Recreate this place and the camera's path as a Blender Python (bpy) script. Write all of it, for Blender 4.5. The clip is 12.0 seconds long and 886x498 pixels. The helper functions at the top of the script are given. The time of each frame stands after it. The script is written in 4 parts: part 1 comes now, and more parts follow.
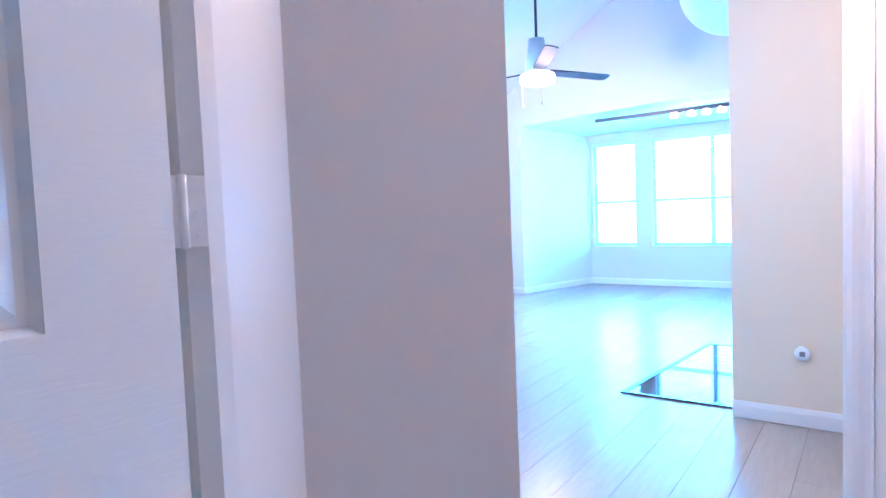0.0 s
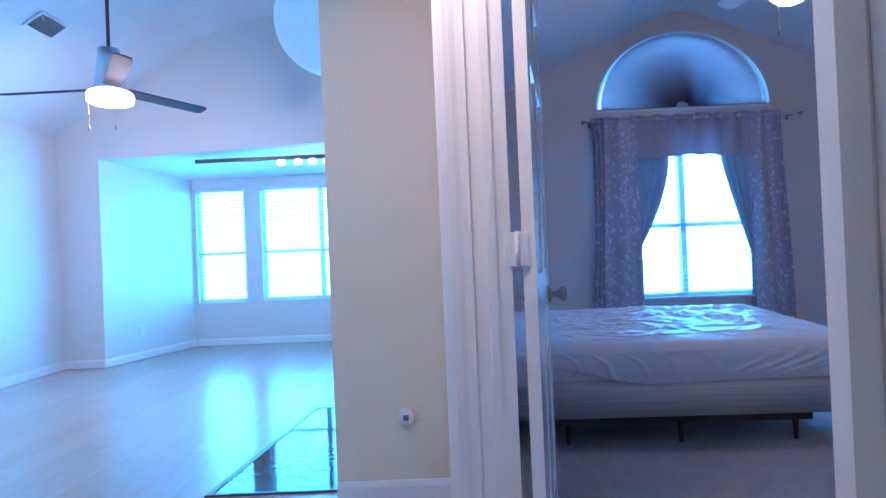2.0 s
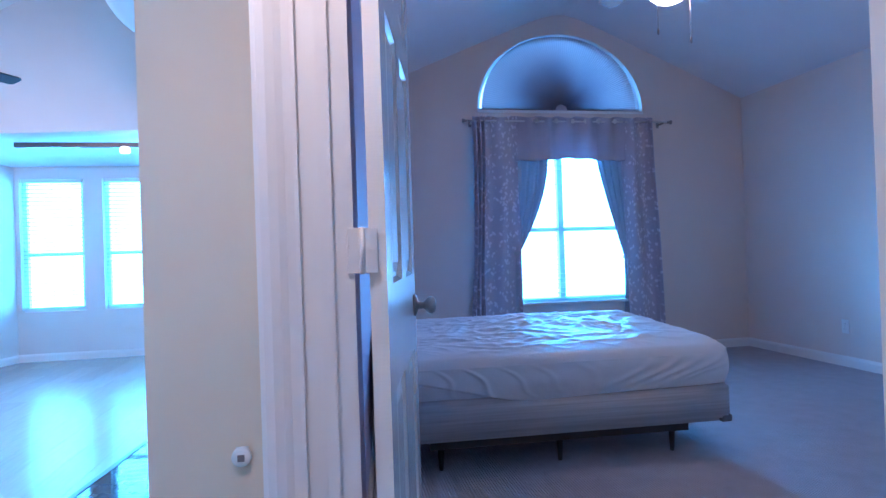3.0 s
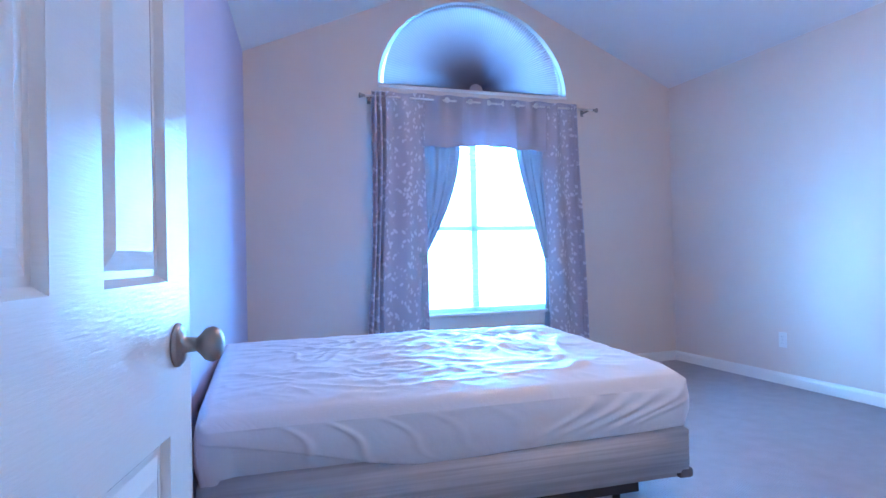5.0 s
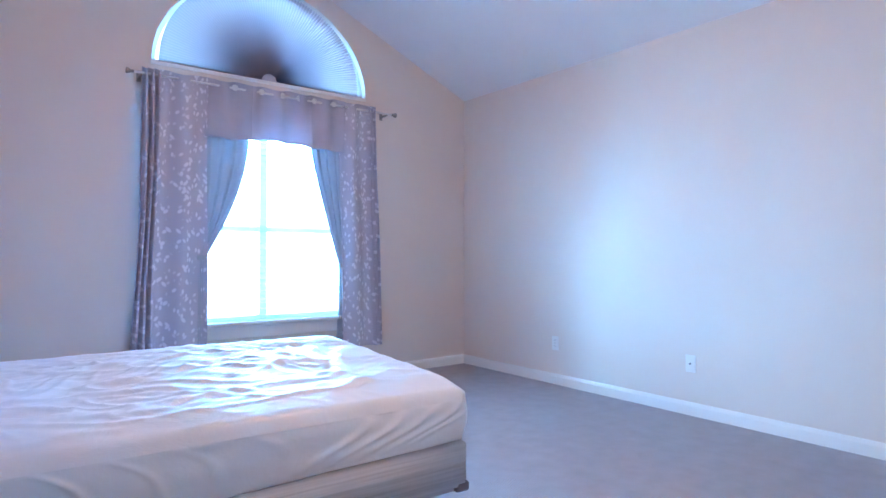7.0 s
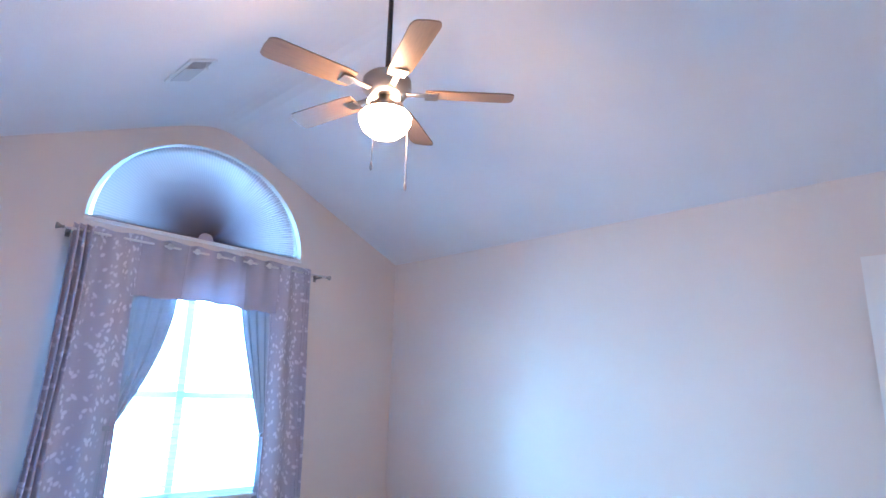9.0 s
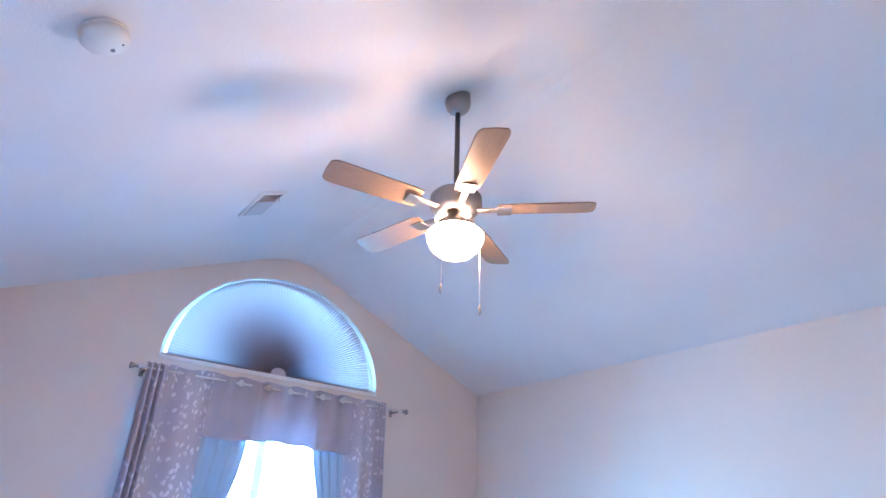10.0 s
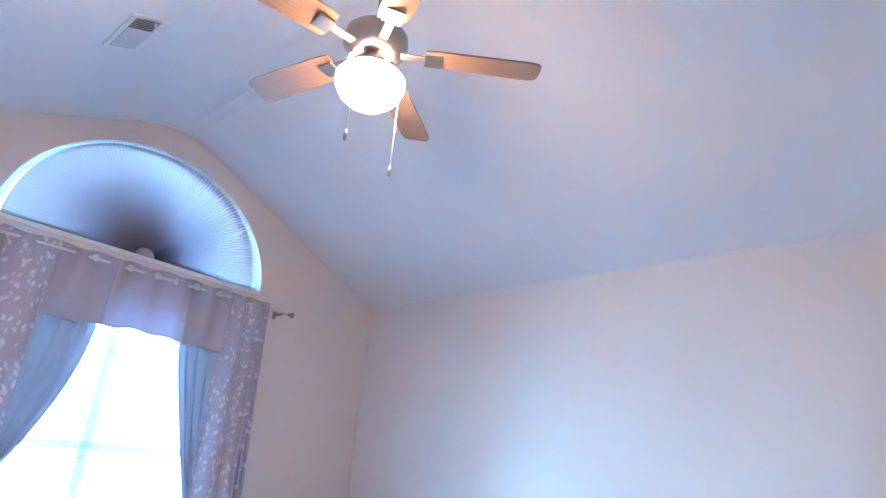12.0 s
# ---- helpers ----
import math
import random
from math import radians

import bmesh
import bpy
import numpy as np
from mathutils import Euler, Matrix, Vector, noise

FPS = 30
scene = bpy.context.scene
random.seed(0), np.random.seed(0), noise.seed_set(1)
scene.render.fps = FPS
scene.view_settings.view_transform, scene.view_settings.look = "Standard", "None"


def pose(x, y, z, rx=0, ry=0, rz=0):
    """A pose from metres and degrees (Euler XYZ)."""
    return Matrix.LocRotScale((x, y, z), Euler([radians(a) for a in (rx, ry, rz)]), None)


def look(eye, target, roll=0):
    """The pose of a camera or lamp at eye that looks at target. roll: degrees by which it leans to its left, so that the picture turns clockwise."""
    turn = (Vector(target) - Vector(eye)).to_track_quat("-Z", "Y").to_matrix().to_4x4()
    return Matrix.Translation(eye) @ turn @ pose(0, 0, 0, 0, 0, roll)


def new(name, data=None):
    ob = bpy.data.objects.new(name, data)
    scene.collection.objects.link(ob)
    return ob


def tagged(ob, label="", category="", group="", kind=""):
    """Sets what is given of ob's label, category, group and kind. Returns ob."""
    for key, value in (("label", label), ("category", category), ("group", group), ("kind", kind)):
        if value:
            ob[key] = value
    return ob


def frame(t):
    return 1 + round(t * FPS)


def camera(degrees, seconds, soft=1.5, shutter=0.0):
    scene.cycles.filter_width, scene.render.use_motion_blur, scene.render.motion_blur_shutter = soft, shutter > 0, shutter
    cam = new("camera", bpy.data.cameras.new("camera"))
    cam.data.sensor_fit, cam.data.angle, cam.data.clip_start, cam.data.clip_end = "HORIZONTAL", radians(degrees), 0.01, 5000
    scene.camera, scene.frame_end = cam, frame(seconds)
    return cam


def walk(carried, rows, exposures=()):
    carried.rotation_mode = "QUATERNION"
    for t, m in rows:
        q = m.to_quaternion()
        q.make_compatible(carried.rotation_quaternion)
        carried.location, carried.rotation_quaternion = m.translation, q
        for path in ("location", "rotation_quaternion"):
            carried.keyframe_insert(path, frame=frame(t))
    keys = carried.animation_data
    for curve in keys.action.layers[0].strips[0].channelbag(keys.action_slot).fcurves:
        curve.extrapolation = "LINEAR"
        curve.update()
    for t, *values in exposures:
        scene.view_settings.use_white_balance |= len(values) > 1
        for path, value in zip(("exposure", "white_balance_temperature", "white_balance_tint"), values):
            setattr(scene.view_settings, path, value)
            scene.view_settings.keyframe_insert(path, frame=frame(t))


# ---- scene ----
cam = camera(73.5, 12.0, soft=1.5, shutter=0.0)
PATH = [
    (0, (-0.007, 0.006, 1.105), (-1.182, 1.62, 0.99), -2.3),
    (0.5, (-0.067, 0.098, 1.09), (-0.839, 1.943, 1.083), -2.7),
    (1, (-0.104, 0.264, 1.08), (-0.6, 2.201, 1.101), -3.2),
    (1.5, (-0.093, 0.463, 1.075), (-0.401, 2.439, 1.105), -3.0),
    (2, (-0.066, 0.722, 1.068), (-0.088, 2.722, 1.084), -2.4),
    (2.5, (-0.024, 0.944, 1.063), (0.213, 2.929, 1.08), -1.9),
    (3, (0.059, 1.109, 1.062), (0.42, 3.076, 1.075), -1.9),
    (5, (0.402, 1.956, 1.03), (1.039, 3.851, 1.052), -1.3),
    (5.5, (0.538, 2.091, 1.038), (1.189, 3.982, 1.066), -1.2),
    (6, (0.612, 2.095, 1.042), (1.34, 3.957, 1.074), -0.7),
    (6.5, (0.625, 2.074, 1.04), (1.615, 3.812, 1.076), -0.3),
    (8.3, (0.325, 2.155, 1.206), (1.789, 3.516, 1.274), 0.8),
    (8.5, (0.326, 2.18, 1.233), (1.783, 3.541, 1.396), 0.8),
    (9, (0.333, 2.202, 1.278), (1.739, 3.539, 1.765), 1.4),
    (9.5, (0.427, 2.295, 1.335), (1.722, 3.630, 2.083), 2.1),
    (10, (0.537, 2.388, 1.374), (1.641, 3.81, 2.245), 1.8),
    (10.5, (0.636, 2.511, 1.353), (1.661, 3.987, 2.233), 2.1),
    (11, (0.737, 2.683, 1.36), (1.758, 4.163, 2.236), 2.7),
    (11.5, (0.774, 2.72, 1.322), (1.928, 4.128, 2.149), 3.6),
    (12, (0.861, 2.739, 1.277), (2.252, 3.994, 1.979), 4.9),
]

EXPOSURES = [(0.0, 1.1, 5400, 32), (0.5, 0.8, 5300, 32), (1.2, 0.45, 5200, 32), (1.8, 0.06, 5150, 32), (3.2, 0.27, 5250, 33), (4.8, 1.22, 5700, 34), (6.5, 1.47, 6750, 34), (8.3, 1.42, 7350, 34), (10.5, 1.52, 7000, 33), (12.0, 1.47, 7550, 33)]
walk(cam, [(t, look(eye, target, roll)) for t, eye, target, roll in PATH], EXPOSURES)

# ---- light ----
SKY_POWER, LIVING_POWER = 112.0, 1650.0
world = bpy.data.worlds.new("world")
scene.world = world
world.use_nodes = True
wn = world.node_tree
sky = wn.nodes.new("ShaderNodeTexSky")
sky.sky_type, sky.sun_disc, sky.sun_elevation, sky.sun_rotation = "NISHITA", False, radians(55), radians(200)
wn.nodes["Background"].inputs[1].default_value = 0.1
wn.links.new(sky.outputs[0], wn.nodes["Background"].inputs[0])
sun = new("sun", bpy.data.lights.new("sun", "SUN"))
sun.data.energy, sun.data.angle, sun.data.color = 3.0, radians(0.5), (1.0, 0.95, 0.88)
sun.matrix_world = look((0, -20, 30), (3, 0, 0))
DAY = (0.21, 0.60, 1.0)
DAY_LIVING = (0.10, 0.56, 1.0)
WARM = (1.0, 0.74, 0.45)


def daylight(name, x, y, z, w, h, power, color=DAY):
    """A sheet of sky light just outside a window that faces +y, shining in."""
    ob = new(name, bpy.data.lights.new(name, "AREA"))
    ob.data.shape, ob.data.size, ob.data.size_y, ob.data.energy, ob.data.color = "RECTANGLE", w, h, power, color
    ob.matrix_world = look((x, y, z), (x, y - 1, z))
    return ob


def bulb(name, x, y, z, power, radius, color):
    ob = new(name, bpy.data.lights.new(name, "POINT"))
    ob.data.energy, ob.data.shadow_soft_size, ob.data.color = power, radius, color
    ob.location = (x, y, z)
    return ob


daylight("daylight_bedroom", 2.29, 6.95, 1.38, 1.9, 1.9, SKY_POWER)
daylight("daylight_arch", 2.29, 6.95, 2.85, 1.9, 0.9, SKY_POWER * 0.12, (0.36, 0.62, 1.0))
# Extra cyan lamp added outside, aimed through the window to brighten the bed.
bed_fill = daylight("daylight_bed_fill", 5.4, 10.5, 3.1, 6.0, 1.2, 2300, (0.04, 0.46, 0.92))
bed_fill.matrix_world = look((5.4, 10.5, 3.1), (1.2, 4.8, 0.6))
daylight("daylight_living", -2.0, 9.4, 1.9, 4.8, 3.0, LIVING_POWER, DAY_LIVING)
bulb("lamp_living_fan", -2.605, 5.215, 2.27, 60, 0.1, (1.0, 0.80, 0.68))
# Warm fill added out of view to brighten the hall walls.
bulb("hall_fill_lamp", -0.22, 1.85, 2.16, 12, 0.10, (1.0, 0.78, 0.55))


# ---- materials ----
def material(name, color, rough=0.6, metal=0.0, spec=0.5):
    m = bpy.data.materials.new(name)
    m.use_nodes = True
    b = m.node_tree.nodes["Principled BSDF"]
    b.inputs["Base Color"].default_value = (*color, 1)
    b.inputs["Roughness"].default_value, b.inputs["Metallic"].default_value = rough, metal
    b.inputs["Specular IOR Level"].default_value = spec
    return m, m.node_tree, b


def node(tree, kind, **values):
    n = tree.nodes.new(kind)
    for key, value in values.items():
        n.inputs[key.replace("_", " ")].default_value = value
    return n


def coords(tree, scale=(1, 1, 1), kind="Object"):
    tc = tree.nodes.new("ShaderNodeTexCoord")
    mp = node(tree, "ShaderNodeMapping", Scale=scale)
    tree.links.new(tc.outputs[kind], mp.inputs[0])
    return mp.outputs[0]


def bump(tree, b, height, strength, distance=0.01):
    n = node(tree, "ShaderNodeBump", Strength=strength, Distance=distance)
    tree.links.new(height, n.inputs["Height"])
    tree.links.new(n.outputs[0], b.inputs["Normal"])


def mottle(tree, b, base, amount, scale, source=None):
    """Base colour varied a little, light and dark, by soft noise at two scales."""
    noise_big = node(tree, "ShaderNodeTexNoise", Scale=scale, Detail=4)
    tree.links.new(source or coords(tree), noise_big.inputs["Vector"])
    ramp = tree.nodes.new("ShaderNodeValToRGB")
    ramp.color_ramp.elements[0].position, ramp.color_ramp.elements[1].position = 0.3, 0.7
    ramp.color_ramp.elements[0].color = (*(c * (1 - amount) for c in base), 1)
    ramp.color_ramp.elements[1].color = (*(min(1, c * (1 + amount)) for c in base), 1)
    tree.links.new(noise_big.outputs[0], ramp.inputs[0])
    tree.links.new(ramp.outputs[0], b.inputs["Base Color"])
    return noise_big


def paint(name, color, rough=0.6, grain=0.12, scale=260, amount=0.025, spec=0.5):
    m, t, b = material(name, color, rough, spec=spec)
    mottle(t, b, color, amount, 1.7)
    n = node(t, "ShaderNodeTexNoise", Scale=scale, Detail=3)
    t.links.new(coords(t), n.inputs["Vector"])
    bump(t, b, n.outputs[0], grain, 0.004)
    return m


def cloth(name, color, weave=900, amount=0.05, through_light=0.0, rough=0.9, spec=0.2):
    m, t, b = material(name, color, rough, spec=spec)
    mottle(t, b, color, amount, 6)
    w = node(t, "ShaderNodeTexNoise", Scale=weave, Detail=2)
    t.links.new(coords(t), w.inputs["Vector"])
    bump(t, b, w.outputs[0], 0.15, 0.002)
    if through_light:
        tr = node(t, "ShaderNodeBsdfTranslucent", Color=(*color, 1))
        mix = node(t, "ShaderNodeMixShader", Fac=through_light)
        t.links.new(b.outputs[0], mix.inputs[1])
        t.links.new(tr.outputs[0], mix.inputs[2])
        t.links.new(mix.outputs[0], t.nodes["Material Output"].inputs[0])
    return m


WALL = paint("beige_wall_paint", (0.75, 0.655, 0.595), 0.74, spec=0.25)
PIER = paint("cream_wall_paint", (0.82, 0.67, 0.50), 0.5)
ACCENT = paint("lavender_wall_paint", (0.50, 0.46, 0.62), 0.45)
HALLWALL = paint("hall_wall_paint", (0.78, 0.72, 0.68), 0.5)
LIVINGWALL = paint("pale_wall_paint", (0.72, 0.69, 0.66), 0.55)
CEIL = paint("white_ceiling_texture", (0.78, 0.77, 0.77), 0.8, 0.35, 120)
TRIM = paint("white_gloss_trim", (0.80, 0.79, 0.77), 0.3, 0.03, 90, 0.01)
VINYL = cloth("white_vinyl_frame", (0.8, 0.82, 0.84), 300, 0.01, 0.25, 0.35, 0.5)
# Shaded copy of the white slat: the undersides' shade is put into its colour.
DIMSLAT = cloth("shaded_living_slat", (0.46, 0.48, 0.50), 200, 0.01, 0.0, 0.4, 0.5)
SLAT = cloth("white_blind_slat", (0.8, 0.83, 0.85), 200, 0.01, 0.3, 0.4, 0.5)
NICKEL = material("brushed_nickel", (0.36, 0.33, 0.31), 0.33, 1.0)[0]
CHROME = material("polished_nickel", (0.85, 0.84, 0.84), 0.38, 0.85)[0]
BRONZE = material("dark_bronze", (0.09, 0.08, 0.08), 0.4, 0.9)[0]
BLACK = material("black_metal", (0.03, 0.03, 0.035), 0.45, 0.3)[0]
PLASTIC = material("white_plastic", (0.78, 0.78, 0.76), 0.4)[0]
GREYPLASTIC = material("grey_plastic", (0.2, 0.2, 0.22), 0.4)[0]


def sheet_material():
    m, t, b = material("white_bed_sheet", (0.70, 0.73, 0.78), 0.5, spec=0.8)
    b.inputs["Coat Weight"].default_value, b.inputs["Coat Roughness"].default_value = 0.8, 0.46
    mottle(t, b, (0.70, 0.73, 0.78), 0.02, 4)
    warp = node(t, "ShaderNodeTexNoise", Scale=2.5, Detail=3)
    src = coords(t)
    t.links.new(src, warp.inputs["Vector"])
    add = t.nodes.new("ShaderNodeVectorMath")
    add.operation = "MULTIPLY_ADD"
    add.inputs[1].default_value = (0.5, 0.5, 0.5)
    t.links.new(warp.outputs[1], add.inputs[0])
    t.links.new(src, add.inputs[2])
    squash = node(t, "ShaderNodeMapping", Scale=(3.5, 9, 3))
    t.links.new(add.outputs[0], squash.inputs[0])
    n = node(t, "ShaderNodeTexNoise", Scale=1.3, Detail=6, Roughness=0.62)
    t.links.new(squash.outputs[0], n.inputs["Vector"])
    bump(t, b, n.outputs[0], 0.25, 0.016)
    return m


SHEET = sheet_material()
DRAPE = cloth("grey_drape", (0.42, 0.46, 0.51), 800, 0.05, 0.18)
VALANCE = cloth("grey_valance", (0.50, 0.48, 0.56), 800, 0.05, 0.10)
# Valance cloth painted paler where window light comes through from behind.
BACKLIT = cloth("backlit_valance", (0.55, 0.53, 0.62), 800, 0.05, 0.18)
PATCH = material("dark_corner_guard", (0.12, 0.12, 0.14), 0.5)[0]


def glass_material():
    m, t, b = material("window_glass", (1, 1, 1), 0.02)
    b.inputs["Transmission Weight"].default_value = 1.0
    b.inputs["IOR"].default_value = 1.45
    return m


GLASS = glass_material()


def glow_material(name, color, strength):
    m, t, b = material(name, (0.9, 0.88, 0.84), 0.3)
    b.inputs["Emission Color"].default_value = (*color, 1)
    b.inputs["Emission Strength"].default_value = strength
    return m


BOWL = glow_material("lit_frosted_bowl", (1.0, 0.75, 0.50), 37.0)
DISC = glow_material("lit_white_diffuser", (1.0, 0.97, 0.92), 7.0)


def leaf_print():
    """Grey curtain cloth with pale leaf sprigs, laid out along the cloth."""
    m, t, b = material("leaf_print_cloth", (0.5, 0.48, 0.55), 0.85, spec=0.2)
    dists = []
    for angle, sx, sy in ((35, 24, 52), (-40, 22, 50), (85, 30, 60)):
        tc = t.nodes.new("ShaderNodeTexCoord")
        flat = node(t, "ShaderNodeMapping", Scale=(0.62, 2.07, 1))
        turn = node(t, "ShaderNodeMapping", Rotation=(0, 0, radians(angle)), Location=(angle * 0.1, sx * 0.3, 0))
        squash = node(t, "ShaderNodeMapping", Scale=(sx * 0.46, sy * 0.36, 1))
        t.links.new(tc.outputs["UV"], flat.inputs[0])
        t.links.new(flat.outputs[0], turn.inputs[0])
        t.links.new(turn.outputs[0], squash.inputs[0])
        v = node(t, "ShaderNodeTexVoronoi", Scale=1.0, Randomness=0.9)
        t.links.new(squash.outputs[0], v.inputs["Vector"])
        dists.append(v.outputs["Distance"])
    least = dists[0]
    for d in dists[1:]:
        mn = t.nodes.new("ShaderNodeMath")
        mn.operation = "MINIMUM"
        t.links.new(least, mn.inputs[0])
        t.links.new(d, mn.inputs[1])
        least = mn.outputs[0]
    ramp = t.nodes.new("ShaderNodeValToRGB")
    e = ramp.color_ramp.elements
    e[0].position, e[0].color = 0.17, (0.76, 0.75, 0.82, 1)
    e[1].position, e[1].color = 0.30, (0.50, 0.48, 0.56, 1)
    t.links.new(least, ramp.inputs[0])
    t.links.new(ramp.outputs[0], b.inputs["Base Color"])
    w = node(t, "ShaderNodeTexNoise", Scale=700.0, Detail=2)
    t.links.new(coords(t), w.inputs["Vector"])
    bump(t, b, w.outputs[0], 0.15, 0.002)
    return m


LEAFPRINT = leaf_print()


def shade_cloth():
    """Pleated paper shade: many layers gather at the hub, and the dimmer light there is painted into its translucent
    colour.
    """
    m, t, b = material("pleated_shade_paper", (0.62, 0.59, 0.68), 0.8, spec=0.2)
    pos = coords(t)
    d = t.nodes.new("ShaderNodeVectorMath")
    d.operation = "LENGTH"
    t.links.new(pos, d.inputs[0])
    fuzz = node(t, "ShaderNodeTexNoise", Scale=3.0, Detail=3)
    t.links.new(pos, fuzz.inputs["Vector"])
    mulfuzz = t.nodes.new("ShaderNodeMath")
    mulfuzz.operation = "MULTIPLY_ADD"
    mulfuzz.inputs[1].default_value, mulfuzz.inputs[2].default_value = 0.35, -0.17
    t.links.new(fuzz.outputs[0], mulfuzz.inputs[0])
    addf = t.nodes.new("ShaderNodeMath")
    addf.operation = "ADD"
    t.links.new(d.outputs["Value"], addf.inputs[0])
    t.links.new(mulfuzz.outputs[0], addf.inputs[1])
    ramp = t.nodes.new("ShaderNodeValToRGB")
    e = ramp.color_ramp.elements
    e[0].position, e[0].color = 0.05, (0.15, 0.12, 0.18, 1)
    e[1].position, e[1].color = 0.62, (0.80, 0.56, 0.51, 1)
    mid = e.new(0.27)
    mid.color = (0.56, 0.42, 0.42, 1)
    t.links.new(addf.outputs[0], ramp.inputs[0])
    tr = t.nodes.new("ShaderNodeBsdfTranslucent")
    mix = node(t, "ShaderNodeMixShader", Fac=0.45)
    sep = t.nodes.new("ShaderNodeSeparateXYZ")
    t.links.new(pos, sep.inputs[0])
    # Pleat self-shading painted in: translucent colour darker on folds towards the room.
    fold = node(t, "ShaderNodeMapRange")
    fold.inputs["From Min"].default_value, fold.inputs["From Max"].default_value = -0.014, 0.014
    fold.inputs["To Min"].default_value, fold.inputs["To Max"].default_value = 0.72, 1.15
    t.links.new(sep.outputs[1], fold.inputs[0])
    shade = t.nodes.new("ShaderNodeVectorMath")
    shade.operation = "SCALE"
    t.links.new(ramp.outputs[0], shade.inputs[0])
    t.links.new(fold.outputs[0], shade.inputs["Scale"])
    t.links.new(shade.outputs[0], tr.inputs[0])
    t.links.new(b.outputs[0], mix.inputs[1])
    t.links.new(tr.outputs[0], mix.inputs[2])
    t.links.new(mix.outputs[0], t.nodes["Material Output"].inputs[0])
    return m


SHADE = shade_cloth()


def carpet_material():
    m, t, b = material("ribbed_carpet", (0.47, 0.46, 0.50), 0.95, spec=0.15)
    mottle(t, b, (0.47, 0.46, 0.50), 0.06, 9)
    w = node(t, "ShaderNodeTexWave", Scale=24.0, Distortion=0.5, Detail=2)
    w.inputs["Detail Scale"].default_value = 2.0
    t.links.new(coords(t), w.inputs["Vector"])
    n = node(t, "ShaderNodeTexNoise", Scale=350.0, Detail=3)
    t.links.new(coords(t), n.inputs["Vector"])
    mx = t.nodes.new("ShaderNodeMath")
    mx.operation = "MULTIPLY_ADD"
    mx.inputs[1].default_value = 0.8
    t.links.new(n.outputs[0], mx.inputs[0])
    t.links.new(w.outputs[1], mx.inputs[2])
    bump(t, b, mx.outputs[0], 0.9, 0.006)
    return m


CARPET = carpet_material()


def wood_floor():
    m, t, b = material("light_oak_laminate", (0.42, 0.33, 0.26), 0.25)
    g = node(t, "ShaderNodeTexNoise", Scale=6.0, Detail=8, Roughness=0.65)
    t.links.new(coords(t, (9, 0.8, 1)), g.inputs["Vector"])
    info = t.nodes.new("ShaderNodeObjectInfo")
    add = t.nodes.new("ShaderNodeMath")
    add.operation = "MULTIPLY_ADD"
    add.inputs[1].default_value = 0.35
    t.links.new(info.outputs["Random"], add.inputs[0])
    t.links.new(g.outputs[0], add.inputs[2])
    ramp = t.nodes.new("ShaderNodeValToRGB")
    e = ramp.color_ramp.elements
    e[0].position, e[0].color = 0.35, (0.36, 0.30, 0.255, 1)
    e[1].position, e[1].color = 0.95, (0.44, 0.375, 0.32, 1)
    t.links.new(add.outputs[0], ramp.inputs[0])
    t.links.new(ramp.outputs[0], b.inputs["Base Color"])
    rr = node(t, "ShaderNodeMapRange")
    rr.inputs["To Min"].default_value, rr.inputs["To Max"].default_value = 0.23, 0.26
    t.links.new(g.outputs[0], rr.inputs[0])
    t.links.new(rr.outputs[0], b.inputs["Roughness"])
    bump(t, b, g.outputs[0], 0.012, 0.001)
    return m


OAK = wood_floor()


def stone_material():
    m, t, b = material("polished_dark_stone", (0.05, 0.055, 0.07), 0.04)
    b.inputs["IOR"].default_value = 1.3
    mottle(t, b, (0.05, 0.055, 0.07), 0.2, 12)
    return m


STONE = stone_material()


def blade_wood():
    m, t, b = material("fan_blade_wood", (0.34, 0.2, 0.12), 0.4)
    g = node(t, "ShaderNodeTexNoise", Scale=5.0, Detail=6)
    t.links.new(coords(t, (2, 18, 1)), g.inputs["Vector"])
    ramp = t.nodes.new("ShaderNodeValToRGB")
    ramp.color_ramp.elements[0].color = (0.17, 0.10, 0.065, 1)
    ramp.color_ramp.elements[1].color = (0.30, 0.19, 0.125, 1)
    t.links.new(g.outputs[0], ramp.inputs[0])
    t.links.new(ramp.outputs[0], b.inputs["Base Color"])
    return m


BLADE = blade_wood()
DARKBLADE = cloth("dark_fan_blade", (0.03, 0.032, 0.04), 60, 0.1, 0.0, 0.7, 0.08)


def spring_cloth():
    m, t, b = material("box_spring_stripe", (0.4, 0.38, 0.38), 0.9, spec=0.2)
    w = node(t, "ShaderNodeTexNoise", Scale=4.0, Detail=4)
    t.links.new(coords(t, (0.6, 0.6, 22)), w.inputs["Vector"])
    ramp = t.nodes.new("ShaderNodeValToRGB")
    ramp.color_ramp.elements[0].position, ramp.color_ramp.elements[1].position = 0.35, 0.65
    ramp.color_ramp.elements[0].color = (0.43, 0.43, 0.45, 1)
    ramp.color_ramp.elements[1].color = (0.55, 0.55, 0.57, 1)
    t.links.new(w.outputs[0], ramp.inputs[0])
    t.links.new(ramp.outputs[0], b.inputs["Base Color"])
    bump(t, b, w.outputs[0], 0.3, 0.006)
    return m


SPRING = spring_cloth()
GLOBE = cloth("veined_frosted_glass", (0.86, 0.9, 0.9), 40, 0.12, 0.72, 0.5, 0.3)


# ---- mesh helpers ----
def mesh_ob(name, bm, mat, smooth=False):
    me = bpy.data.meshes.new(name)
    bmesh.ops.recalc_face_normals(bm, faces=bm.faces)
    if smooth:
        for f in bm.faces:
            f.smooth = True
    bm.to_mesh(me)
    bm.free()
    if mat:
        me.materials.append(mat)
    return new(name, me)


